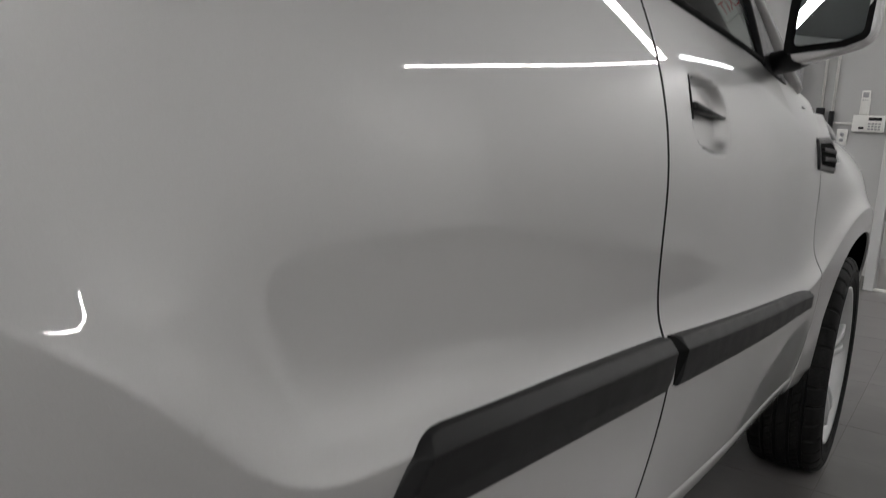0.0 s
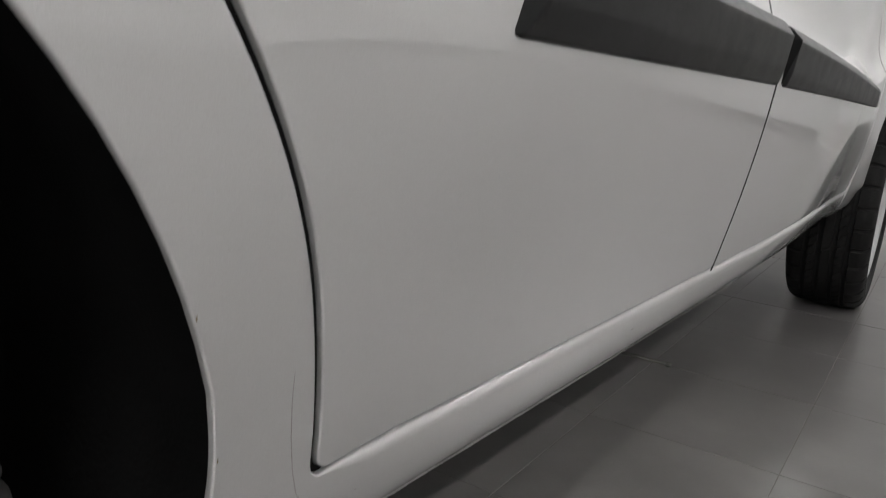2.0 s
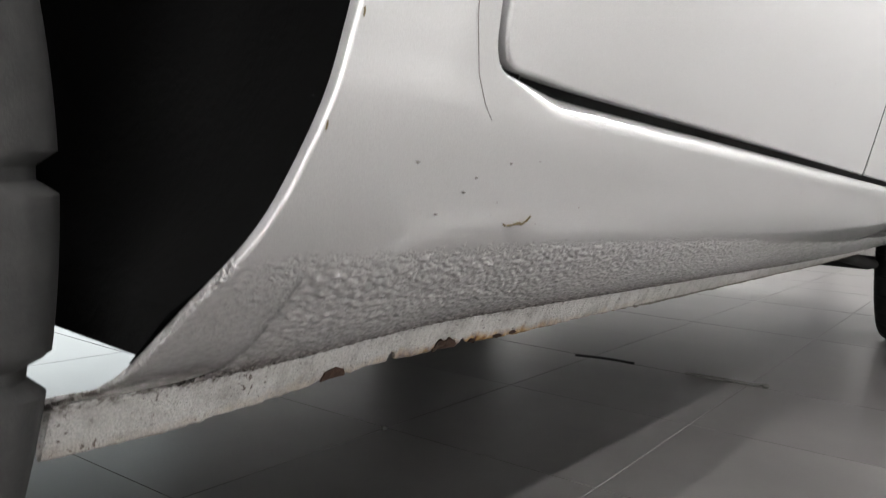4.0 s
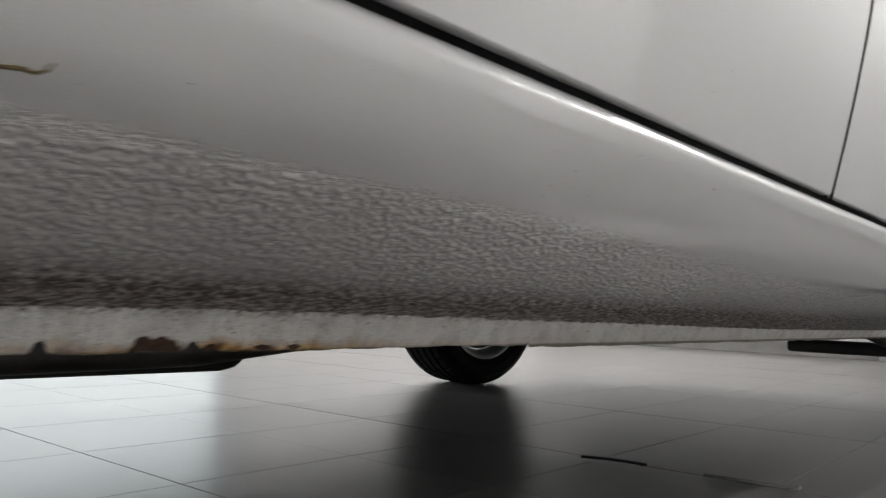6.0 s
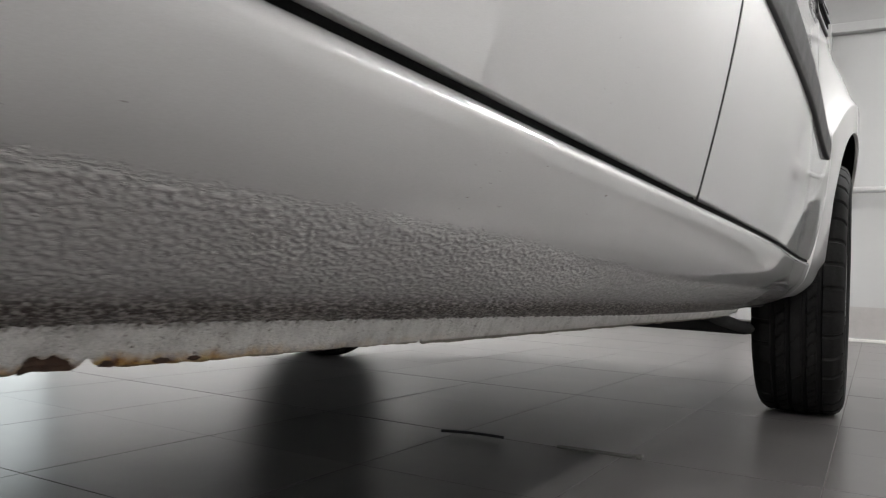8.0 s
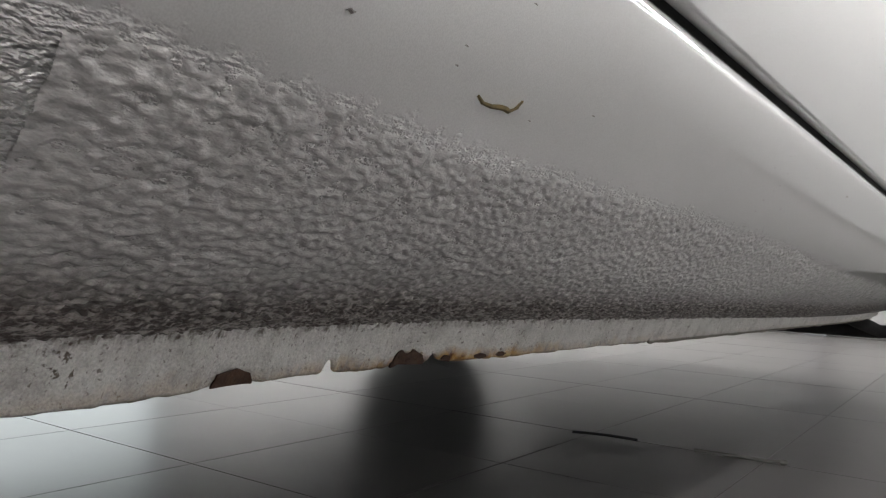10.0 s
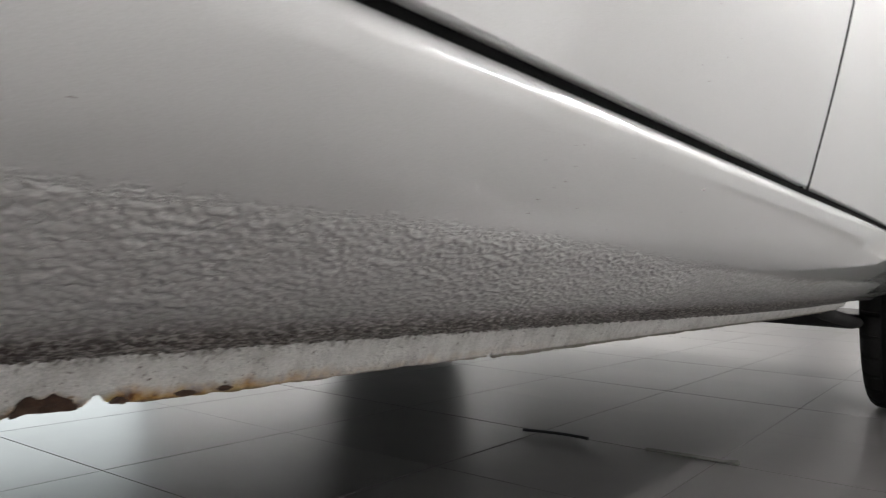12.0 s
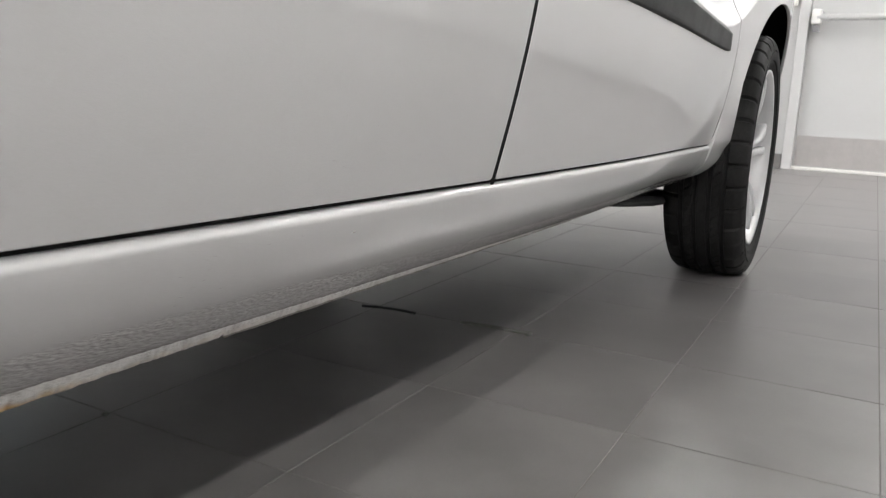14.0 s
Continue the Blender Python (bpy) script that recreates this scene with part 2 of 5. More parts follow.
M_RED = material("sign_red", (0.62, 0.03, 0.04), 0.5)
M_LED = glowing("led_diffuser", (0.998, 0.986, 0.975), LED_POWER)
M_ALU = uneven("aluminium_profile", (0.55, 0.55, 0.56), 0.05, 20, 0.35, 0.06, metal=0.9)
M_GLASS = clear_glass("tinted_window_glass", (0.30, 0.33, 0.32))
M_SHOPGLASS = clear_glass("shopfront_glass", (0.94, 0.97, 0.96))
M_MIRROR = material("mirror_silvering", (0.80, 0.86, 0.85), 0.01, metal=1.0)
M_CABIN = uneven("cabin_fabric", (0.05, 0.05, 0.052), 0.2, 40, 0.85, 0.05)
M_STRAP = uneven("rubber_strip", (0.15, 0.148, 0.135), 0.35, 60, 0.55, 0.1)
M_STRAP_DARK = uneven("rubber_strip_dark", (0.02, 0.02, 0.02), 0.3, 60, 0.6, 0.1)


# ---------------------------------------------------------------- building helpers
def thing(name, label, category, group="", kind="", at=(0, 0, 0)):
    ob = new(name)
    ob.empty_display_size = 0.1
    ob.location = at
    return tagged(ob, label, category, group, kind)


def part(name, bm, mat, parent, label="", smooth=True):
    """Links a bmesh as one mesh object under a thing or a part."""
    me = bpy.data.meshes.new(name)
    bm.to_mesh(me)
    bm.free()
    me.materials.append(mat)
    me.shade_smooth() if smooth else me.shade_flat()
    ob = new(name, me)
    if parent:
        ob.parent = parent
    return tagged(ob, label)


def mesh_part(name, verts, faces, mat, parent, label="", smooth=True, normals=None):
    me = bpy.data.meshes.new(name)
    me.from_pydata([tuple(map(float, v)) for v in verts], [], faces)
    me.update()
    me.materials.append(mat)
    me.shade_smooth() if smooth else me.shade_flat()
    if normals is not None:
        me.normals_split_custom_set_from_vertices([tuple(map(float, v)) for v in normals])
    ob = new(name, me)
    if parent:
        ob.parent = parent
    return tagged(ob, label)


def bevel_all(bm, w, seg=2):
    bmesh.ops.bevel(bm, geom=bm.edges[:], offset=w, segments=seg, profile=0.5, affect="EDGES", clamp_overlap=True)


def box_bm(x0, x1, y0, y1, z0, z1, bevel=0.0, seg=2):
    bm = bmesh.new()
    bmesh.ops.create_cube(bm, size=1.0, matrix=Matrix.Translation(((x0 + x1) / 2, (y0 + y1) / 2, (z0 + z1) / 2))
                          @ Matrix.Diagonal((x1 - x0, y1 - y0, z1 - z0, 1)))
    if bevel:
        bevel_all(bm, bevel, seg)
    return bm


def tube_bm(points, radius, sides=10, flat=1.0):
    """A round or flattened bar along points."""
    bm = bmesh.new()
    pts = [Vector(p) for p in points]
    rings = []
    for i, p in enumerate(pts):
        d = (pts[min(i + 1, len(pts) - 1)] - pts[max(i - 1, 0)]).normalized()
        up = Vector((0, 0, 1)) if abs(d.z) < 0.9 else Vector((1, 0, 0))
        a = d.cross(up).normalized()
        b = a.cross(d)
        rings.append([bm.verts.new(p + radius * (math.cos(w) * a + flat * math.sin(w) * b))
                      for w in (2 * math.pi * k / sides for k in range(sides))])
    for r, q in zip(rings, rings[1:]):
        for k in range(sides):
            bm.faces.new((r[k], r[(k + 1) % sides], q[(k + 1) % sides], q[k]))
    bm.faces.new(rings[0][::-1])
    bm.faces.new(rings[-1])
    bmesh.ops.recalc_face_normals(bm, faces=bm.faces[:])
    return bm


def cyl_bm(p, q, r, sides=24, bevel=0.0):
    bm = bmesh.new()
    p, q = Vector(p), Vector(q)
    m = Matrix.Translation((p + q) / 2) @ (q - p).to_track_quat("Z", "Y").to_matrix().to_4x4()
    bmesh.ops.create_cone(bm, cap_ends=True, segments=sides, radius1=r, radius2=r, depth=(q - p).length, matrix=m)
    if bevel:
        bmesh.ops.bevel(bm, geom=[e for e in bm.edges if e.calc_face_angle(0) > 1], offset=bevel, segments=2, affect="EDGES")
    return bm


def spline(xs, ys):
    """Natural cubic through the given knots."""
    xs, ys = np.array(xs, float), np.array(ys, float)
    n = len(xs)
    h = np.diff(xs)
    A, r = np.eye(n), np.zeros(n)
    for i in range(1, n - 1):
        A[i, i - 1:i + 2] = h[i - 1], 2 * (h[i - 1] + h[i]), h[i]
        r[i] = 6 * ((ys[i + 1] - ys[i]) / h[i] - (ys[i] - ys[i - 1]) / h[i - 1])
    m = np.linalg.solve(A, r)

    def f(x):
        x = np.clip(np.asarray(x, float), xs[0], xs[-1])
        i = np.clip(np.searchsorted(xs, x) - 1, 0, n - 2)
        a, b, hh = xs[i + 1] - x, x - xs[i], h[i]
        return (m[i] * a ** 3 + m[i + 1] * b ** 3) / (6 * hh) + (ys[i] / hh - m[i] * hh / 6) * a + (ys[i + 1] / hh - m[i + 1] * hh / 6) * b
    return f


# ---------------------------------------------------------------- the car's side as a surface x(y, z)
AXLE_R, AXLE_F, HUB_Z = 0.0, 2.55, 0.312
crest = spline([-0.9, -0.60, -0.45, -0.30, -0.15, 0.0, 0.15, 0.26, 0.335, 0.39, 0.44, 0.50, 0.60, 0.80, 1.06, 1.5, 1.9, 2.1, 2.3, 2.55, 2.8, 3.0, 3.4],
               [0.62, 0.62, 0.645, 0.748, 0.822, 0.8405, 0.8243, 0.7765, 0.7248, 0.6774, 0.6480, 0.6394, 0.6382, 0.6235, 0.612, 0.598, 0.592, 0.615, 0.70, 0.765, 0.70, 0.62, 0.60])
plan = spline([-0.9, -0.5, 0.0, 0.4, 1.06, 1.6, 2.1, 2.35, 2.55, 2.8, 3.1, 3.4],
              [-0.060, -0.018, -0.002, 0.0, -0.003, -0.014, -0.034, -0.026, -0.018, -0.040, -0.14, -0.28])
sill_drop = spline([0.250, 0.262, 0.2655, 0.270, 0.276, 0.284, 0.293, 0.304, 0.318, 0.335, 0.352, 0.37],
                   [0.128, 0.105, 0.0930, 0.0770, 0.0615, 0.0475, 0.0360, 0.0243, 0.0127, 0.0050, 0.0, -0.0035])


ridge = spline([-0.9, 1.0, 1.25, 1.585, 1.8, 2.06, 2.4, 3.4], [1.05, 1.045, 1.030, 1.0, 0.970, 0.929, 0.885, 0.80])
LEDGE_U = np.linspace(0, 8, 600)
LEDGE = np.exp(-LEDGE_U ** 1.335)
LEDGE = np.concatenate([[0.0], np.cumsum((LEDGE[1:] + LEDGE[:-1]) / 2 * np.diff(LEDGE_U))])


def upper(y, z):
    c = crest(y)
    slope = (crest(y + 0.01) - crest(y - 0.01)) / 0.02
    s = (z - c) / np.sqrt(1 + slope ** 2)
    e = 0.0128
    up = 0.5 * (s + np.sqrt(s * s + e * e)) - e / 2
    dn = 0.5 * (-s + np.sqrt(s * s + e * e)) - e / 2
    m = slope ** 2 / (1 + slope ** 2)
    depth = np.maximum(c - 0.365, 0.1) / np.sqrt(1 + slope ** 2)
    k2 = np.clip((2.30 - y) / 0.25, 0, 1)
    ka = np.clip((np.sqrt(y * y + (z - 0.345) ** 2) - 0.352) / 0.13, 0, 1)
    ka = ka * ka * (3 - 2 * ka)
    tuck = (0.0265 + 0.0080 * ka) * (0.45 + 0.55 * k2 * k2 * (3 - 2 * k2))
    # concave ledge above the crest, wider where the flare climbs
    wide = 0.0382 * np.maximum(0.3, 1 + 0.788 * m - 0.189 * slope)
    steep = 0.86 * (1 - 0.60 * m)
    x = 0.912 + plan(y) - steep * wide * np.interp(up / wide, LEDGE_U, LEDGE) - tuck * (np.maximum(dn, 0) / depth) ** 1.5
    # crease under the front window, running down to the fender vent
    r = z - ridge(y)
    fold = np.clip((y - 1.05) / 0.30, 0, 1) * np.clip((2.12 - y) / 0.3, 0, 1)
    x = x - 0.20 * fold * (0.5 * (r + np.sqrt(r * r + 0.005 ** 2)) - 0.0025)
    return x - 0.88 * np.maximum(0, z - 0.80) ** 2


def near_arch(y):
    k = np.clip((0.54 - y) / 0.22, 0, 1)
    return k * k * (3 - 2 * k)


def side_x(y, z):
    y, z = np.asarray(y, float), np.asarray(z, float)
    w = np.clip((z - 0.346) / 0.024, 0, 1)
    w = w * w * (3 - 2 * w)
    low = upper(y, np.full_like(z, 0.358)) - sill_drop(z) * (1 - 0.18 * near_arch(y)) - 0.25 * np.maximum(0, y - 2.02) ** 2
    return w * upper(y, z) + (1 - w) * low


def round_path(points, radius, steps=6):
    """A closed outline with rounded corners; a corner may carry its own radius as third number."""
    out = []
    n = len(points)
    for i, p in enumerate(points):
        r = p[2] if len(p) > 2 else radius
        b, a, c = Vector(p[:2]), Vector(points[i - 1][:2]), Vector(points[(i + 1) % n][:2])
        u, v = a - b, c - b
        r = min(r, u.length * 0.45, v.length * 0.45)
        if r < 1e-5:
            out.append(tuple(b))
            continue
        u, v = b + u.normalized() * r, b + v.normalized() * r
        for k in range(steps + 1):
            t = k / steps
            out.append(tuple((1 - t) ** 2 * u + 2 * t * (1 - t) * b + t * t * v))
    return out


def resample(path, step):
    out = []
    for i, p in enumerate(path):
        q = path[(i + 1) % len(path)]
        d = math.dist(p, q)
        k = max(1, int(round(d / step)))
        out += [(p[0] + (q[0] - p[0]) * j / k, p[1] + (q[1] - p[1]) * j / k) for j in range(k) if d > 1e-6]
    return out


def nearest(P, path):
    """Distance of points to a closed outline, and the way out of it."""
    A = np.array(path)
    B = np.roll(A, -1, 0)
    best, way = np.full(len(P), 1e9), np.zeros((len(P), 2))
    for a, b in zip(A, B):
        ab = b - a
        t = np.clip(((P - a) @ ab) / max(ab @ ab, 1e-12), 0, 1)
        v = P - (a + t[:, None] * ab)
        d = np.sqrt((v * v).sum(1))
        m = d < best
        best[m], way[m] = d[m], v[m]
    return best, way / np.maximum(best, 1e-9)[:, None]


def inside(P, path):
    res = np.zeros(len(P), bool)
    for (x0, y0), (x1, y1) in zip(path, path[1:] + path[:1]):
        c = (y0 > P[:, 1]) != (y1 > P[:, 1])
        xx = (x1 - x0) * (P[:, 1] - y0) / ((y1 - y0) or 1e-12) + x0
        res ^= c & (P[:, 0] < xx)
    return res


def panel(name, outline, surf, mat, parent, label="", side=1, grid=0.012, edge=0.005, rim=0.025, step=0.008, rows=(), soft_edge=None, crest_rows=False, folds=()):
    """A pressed sheet over the outline in (y, z): rounded edges and a rim turned inwards."""
    from mathutils.geometry import delaunay_2d_cdt
    path = resample(outline, step)
    A = np.array(path)
    area = 0.5 * np.sum(A[:, 0] * np.roll(A[:, 1], -1) - np.roll(A[:, 0], -1) * A[:, 1])
    if area < 0:
        path = path[::-1]
        A = A[::-1]
    t = np.roll(A, -1, 0) - np.roll(A, 1, 0)
    t /= np.maximum(np.linalg.norm(t, axis=1), 1e-9)[:, None]
    inn = np.stack([-t[:, 1], t[:, 0]], 1)
    pts, n0 = [A], len(A)
    for d in (0.06, 0.25, 0.55, 1.0, 1.7, 2.6):
        e = soft_edge(A[:, 0], A[:, 1]) if soft_edge else np.full(n0, edge)
        ring = A + inn * (e * d)[:, None]
        dd, _ = nearest(ring, path)
        pts.append(ring[(dd > e * d * 0.93) & inside(ring, path)])
    lo, hi = A.min(0), A.max(0)
    ys = np.arange(lo[0] + grid / 2, hi[0], grid)
    zs = np.array(sorted(set(list(np.arange(lo[1] + grid / 2, hi[1], grid)) + list(rows))))
    G = np.stack(np.meshgrid(ys, zs), -1).reshape(-1, 2)
    G = G[inside(G, path)]
    dd, _ = nearest(G, path)
    clear = max(edge * 1.5, edge + 0.002) if soft_edge or not crest_rows else edge * 2.6 + 0.5 * step
    pts.append(G[dd > clear])
    if crest_rows:
        yy = np.arange(lo[0], hi[0], 0.6 * grid)
        slope = (crest(yy + 0.01) - crest(yy - 0.01)) / 0.02
        for s in (-0.020, -0.013, -0.008, -0.0045, -0.002, 0.0, 0.002, 0.0045, 0.008, 0.013, 0.020, 0.030):
            k = 1 / np.sqrt(1 + slope ** 2)
            L = np.stack([yy - s * slope * k, crest(yy) + s * k], 1)
            L = L[inside(L, path)]
            if len(L):
                dl, _ = nearest(L, path)
                pts.append(L[dl > clear])
    for line in folds:
        L = np.array(line)
        L = L[inside(L, path)]
        pts.append(L[nearest(L, path)[0] > 0.003])
    P = np.concatenate(pts)
    n = len(A)
    res = delaunay_2d_cdt([Vector(p) for p in P], [], [list(range(n))], 1, 1e-7)
    V = np.array([tuple(v) for v in res[0]])
    d, way = nearest(V, path)
    on = d < 1e-5
    ed = soft_edge(V[:, 0], V[:, 1]) if soft_edge else np.full(len(V), edge)
    f = np.minimum(d, ed)
    root = np.sqrt(np.maximum(ed ** 2 - (ed - f) ** 2, 1e-12))
    x = surf(V[:, 0], V[:, 1]) - (ed - root)
    h = 0.001
    gy = (surf(V[:, 0] + h, V[:, 1]) - surf(V[:, 0] - h, V[:, 1])) / (2 * h)
    gz = (surf(V[:, 0], V[:, 1] + h) - surf(V[:, 0], V[:, 1] - h)) / (2 * h)
    sl = np.where(d < ed, np.minimum((ed - f) / np.maximum(root, 1e-5), 12.0), 0.0)
    gy, gz = gy + sl * way[:, 0], gz + sl * way[:, 1]
    N = np.stack([np.ones(len(V)), -gy, -gz], 1)
    # outline points: the normal looks out of the sheet's edge
    idx = {}
    from_orig = res[3]
    for i, o in enumerate(from_orig):
        for k in o:
            if k < n:
                idx[k] = i
    for k in range(n):
        if k in idx:
            N[idx[k]] = (0.12, -inn[k][0], -inn[k][1])
    N /= np.linalg.norm(N, axis=1)[:, None]
    verts = [(xx * side, p[0], p[1]) for xx, p in zip(x, V)]
    faces = [tuple(fc) if side > 0 else tuple(fc)[::-1] for fc in res[2]]
    # sheet faces look outwards
    if faces:
        a, b, c = (np.array(verts[i]) for i in faces[0][:3])
        if np.cross(b - a, c - a)[0] * side < 0:
            faces = [fc[::-1] for fc in faces]
    N[:, 0] *= side
    normals = list(map(tuple, N))
    if rim:
        loop = [idx[k] for k in range(n) if k in idx]
        base = len(verts)
        m = len(loop)
        for i in loop:
            verts.append((verts[i][0] - rim * side, verts[i][1], verts[i][2]))
            normals.append((0, N[i][1], N[i][2]) if abs(N[i][1]) + abs(N[i][2]) > 0.2 else tuple(N[i]))
        for k in range(m):
            a, b, c, dd2 = loop[k], loop[(k + 1) % m], base + (k + 1) % m, base + k
            faces.append((a, dd2, c, b) if side > 0 else (a, b, c, dd2))
    return mesh_part(name, verts, faces, mat, parent, label, True, normals)


# ---------------------------------------------------------------- the room
def boxes_bm(boxes, bevel=0.0):
    bm = bmesh.new()
    for b in boxes:
        t = box_bm(*b, bevel=bevel)
        me = bpy.data.meshes.new("tmp")
        t.to_mesh(me)
        t.free()
        bm.from_mesh(me)
        bpy.data.meshes.remove(me)
    return bm


DOOR_X0, DOOR_X1, DOOR_H = 0.44, 1.46, 2.20
SHOP_Y0, SHOP_Y1, SHOP_H = -3.9, 3.21, 2.65


def structure(name, bm, mat, label, category, smooth=False):
    return tagged(part(name, bm, mat, None, smooth=smooth), label, category, kind="structure")


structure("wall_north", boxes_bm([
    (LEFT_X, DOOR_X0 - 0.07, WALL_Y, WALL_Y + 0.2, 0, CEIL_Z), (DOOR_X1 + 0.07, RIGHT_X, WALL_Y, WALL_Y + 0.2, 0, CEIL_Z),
    (DOOR_X0 - 0.07, DOOR_X1 + 0.07, WALL_Y, WALL_Y + 0.2, DOOR_H + 0.07, CEIL_Z)]), M_WHITE_DIM, "white painted plaster wall with an exit door", "wall")
structure("wall_east", box_bm(RIGHT_X, RIGHT_X + 0.2, BACK_Y - 0.2, WALL_Y + 0.2, 0, CEIL_Z), M_WHITE_LIT, "plain white painted plaster wall", "wall")
structure("wall_south", box_bm(LEFT_X, RIGHT_X, BACK_Y - 0.2, BACK_Y, 0, CEIL_Z), M_WHITE_DIM, "plain white painted plaster wall", "wall")
structure("wall_west", boxes_bm([
    (LEFT_X - 0.2, LEFT_X, BACK_Y - 0.2, SHOP_Y0, 0, CEIL_Z), (LEFT_X - 0.2, LEFT_X, SHOP_Y1, WALL_Y + 0.2, 0, CEIL_Z),
    (LEFT_X - 0.2, LEFT_X, SHOP_Y0, SHOP_Y1, SHOP_H, CEIL_Z)]), M_WHITE_LIT, "white wall with a wide bright shopfront opening", "wall")
structure("ceiling", box_bm(LEFT_X - 0.2, RIGHT_X + 0.2, BACK_Y - 0.2, WALL_Y + 0.2, CEIL_Z, CEIL_Z + 0.15), M_CEIL, "dark grey painted ceiling above the workshop", "ceiling")
structure("baseboard", boxes_bm([
    (LEFT_X + 0.012, DOOR_X0 - 0.075, WALL_Y - 0.012, WALL_Y - 0.001, 0.002, 0.105), (DOOR_X1 + 0.075, RIGHT_X - 0.012, WALL_Y - 0.012, WALL_Y - 0.001, 0.002, 0.105),
    (RIGHT_X - 0.012, RIGHT_X - 0.001, BACK_Y + 0.012, WALL_Y - 0.012, 0.002, 0.105), (LEFT_X + 0.001, LEFT_X + 0.012, SHOP_Y1, WALL_Y - 0.012, 0.002, 0.105),
    (LEFT_X + 0.012, RIGHT_X - 0.012, BACK_Y + 0.001, BACK_Y + 0.012, 0.002, 0.105)], 0.002), M_BASE, "dark grey tile skirting along the walls", "baseboard")

shop = thing("window_1", "wide shopfront glazing with slim aluminium frame, daylight behind", "window", kind="structure", at=(LEFT_X - 0.1, 0, 0))
for k in range(5):
    y = SHOP_Y0 + (SHOP_Y1 - SHOP_Y0) * k / 4
    y = min(max(y, SHOP_Y0 + 0.03), SHOP_Y1 - 0.03)
    part("window_frame", box_bm(-0.03, 0.03, y - 0.03, y + 0.03, 0.06, SHOP_H - 0.06, 0.003), M_ALU, shop, smooth=False)
    if k < 4:
        y2 = SHOP_Y0 + (SHOP_Y1 - SHOP_Y0) * (k + 1) / 4
        p = part("pane", box_bm(-0.004, 0.004, y + 0.03, y2 - 0.03, 0.06, SHOP_H - 0.06), M_SHOPGLASS, shop, smooth=False)
        p.visible_shadow = False
for z0, z1 in ((0.0, 0.06), (SHOP_H - 0.06, SHOP_H)):
    part("window_frame", box_bm(-0.03, 0.03, SHOP_Y0, SHOP_Y1, z0, z1, 0.003), M_ALU, shop, smooth=False)

# exit door with panic bar
door = thing("door_1", "white steel exit door with grey kick plate and push bar", "door", kind="structure", at=(DOOR_X0, WALL_Y, 0))
W = DOOR_X1 - DOOR_X0
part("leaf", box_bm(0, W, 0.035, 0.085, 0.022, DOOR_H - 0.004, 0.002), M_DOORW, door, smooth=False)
part("kick_plate", box_bm(0.012, W - 0.012, 0.030, 0.0345, 0.03, 0.245, 0.001), M_KICK, door, "dull grey metal kick plate", smooth=False)
part("threshold", box_bm(-0.005, W + 0.005, -0.01, 0.12, 0.001, 0.022, 0.004), M_PLASTIC_W, door, smooth=False)
part("frame_post", box_bm(-0.068, -0.003, -0.028, 0.12, 0.0, DOOR_H + 0.068, 0.004), M_DOORW, door, smooth=False)
part("frame_post", box_bm(W + 0.003, W + 0.068, -0.028, 0.12, 0.0, DOOR_H + 0.068, 0.004), M_DOORW, door, smooth=False)
part("frame_head", box_bm(-0.002, W + 0.002, -0.026, 0.12, DOOR_H, DOOR_H + 0.066, 0.004), M_DOORW, door, smooth=False)
bar = part("push_bar", cyl_bm((0.05, -0.045, 1.06), (W - 0.05, -0.045, 1.06), 0.022, 20), M_DOORW, door, "white round push bar")
for x in (0.045, W - 0.045):
    part("bracket", box_bm(x - 0.03, x + 0.03, -0.065, 0.034, 1.015, 1.115, 0.008), M_PLASTIC_W, bar)
    part("latch_cover", box_bm(x - 0.022, x + 0.022, -0.03, 0.034, 0.965, 1.0145, 0.005), M_PLASTIC_G, bar)

# exit sign over the door
sign = thing("exit_sign", "white exit sign with red letters, fixed to the wall", "sign", at=(1.14, WALL_Y, 2.73))
part("housing", box_bm(-0.21, 0.21, -0.05, -0.002, -0.12, 0.12, 0.006), M_PLASTIC_W, sign)
txt = bpy.data.curves.new("letters", "FONT")
txt.body, txt.size, txt.extrude, txt.align_x, txt.align_y = "EXIT", 0.20, 0.0015, "CENTER", "CENTER"
txt.materials.append(M_RED)
letters = new("letters", txt)
letters.parent = sign
letters.matrix_local = pose(0, -0.0525, 0.0, 90, 0, 0)
tagged(letters, "red letters EXIT")

# alarm keypad, remote holder, outlet, conduits
pad = thing("alarm_keypad", "white alarm keypad with display on the wall", "keypad", at=(0.247, WALL_Y, 1.205))
part("body", box_bm(-0.105, 0.105, -0.032, -0.001, -0.062, 0.058, 0.008), M_PLASTIC_W, pad)
part("display", box_bm(0.0, 0.085, -0.0345, -0.0325, 0.022, 0.044, 0.001), M_TRIM_DARK, pad, "dark display")
part("label_plate", box_bm(-0.06, -0.025, -0.0345, -0.0325, -0.042, -0.026, 0.001), M_TRIM_DARK, pad, smooth=False)
for i in range(4):
    for j in range(3):
        part("button", box_bm(0.0 + i * 0.022, 0.016 + i * 0.022, -0.0355, -0.0325, -0.045 + j * 0.019, -0.033 + j * 0.019, 0.002), M_PLASTIC_G, pad)
rem = thing("remote_control", "slim white remote in a wall holder", "remote", at=(0.207, WALL_Y, 1.355))
part("body", box_bm(-0.028, 0.028, -0.026, -0.006, -0.085, 0.085, 0.006), M_PLASTIC_W, rem)
part("holder", box_bm(-0.033, 0.033, -0.0055, -0.001, -0.09, 0.03, 0.002), M_PLASTIC_W, rem)
part("display", box_bm(-0.019, 0.019, -0.0285, -0.0262, 0.035, 0.072, 0.001), M_PLASTIC_G, rem, "grey display")
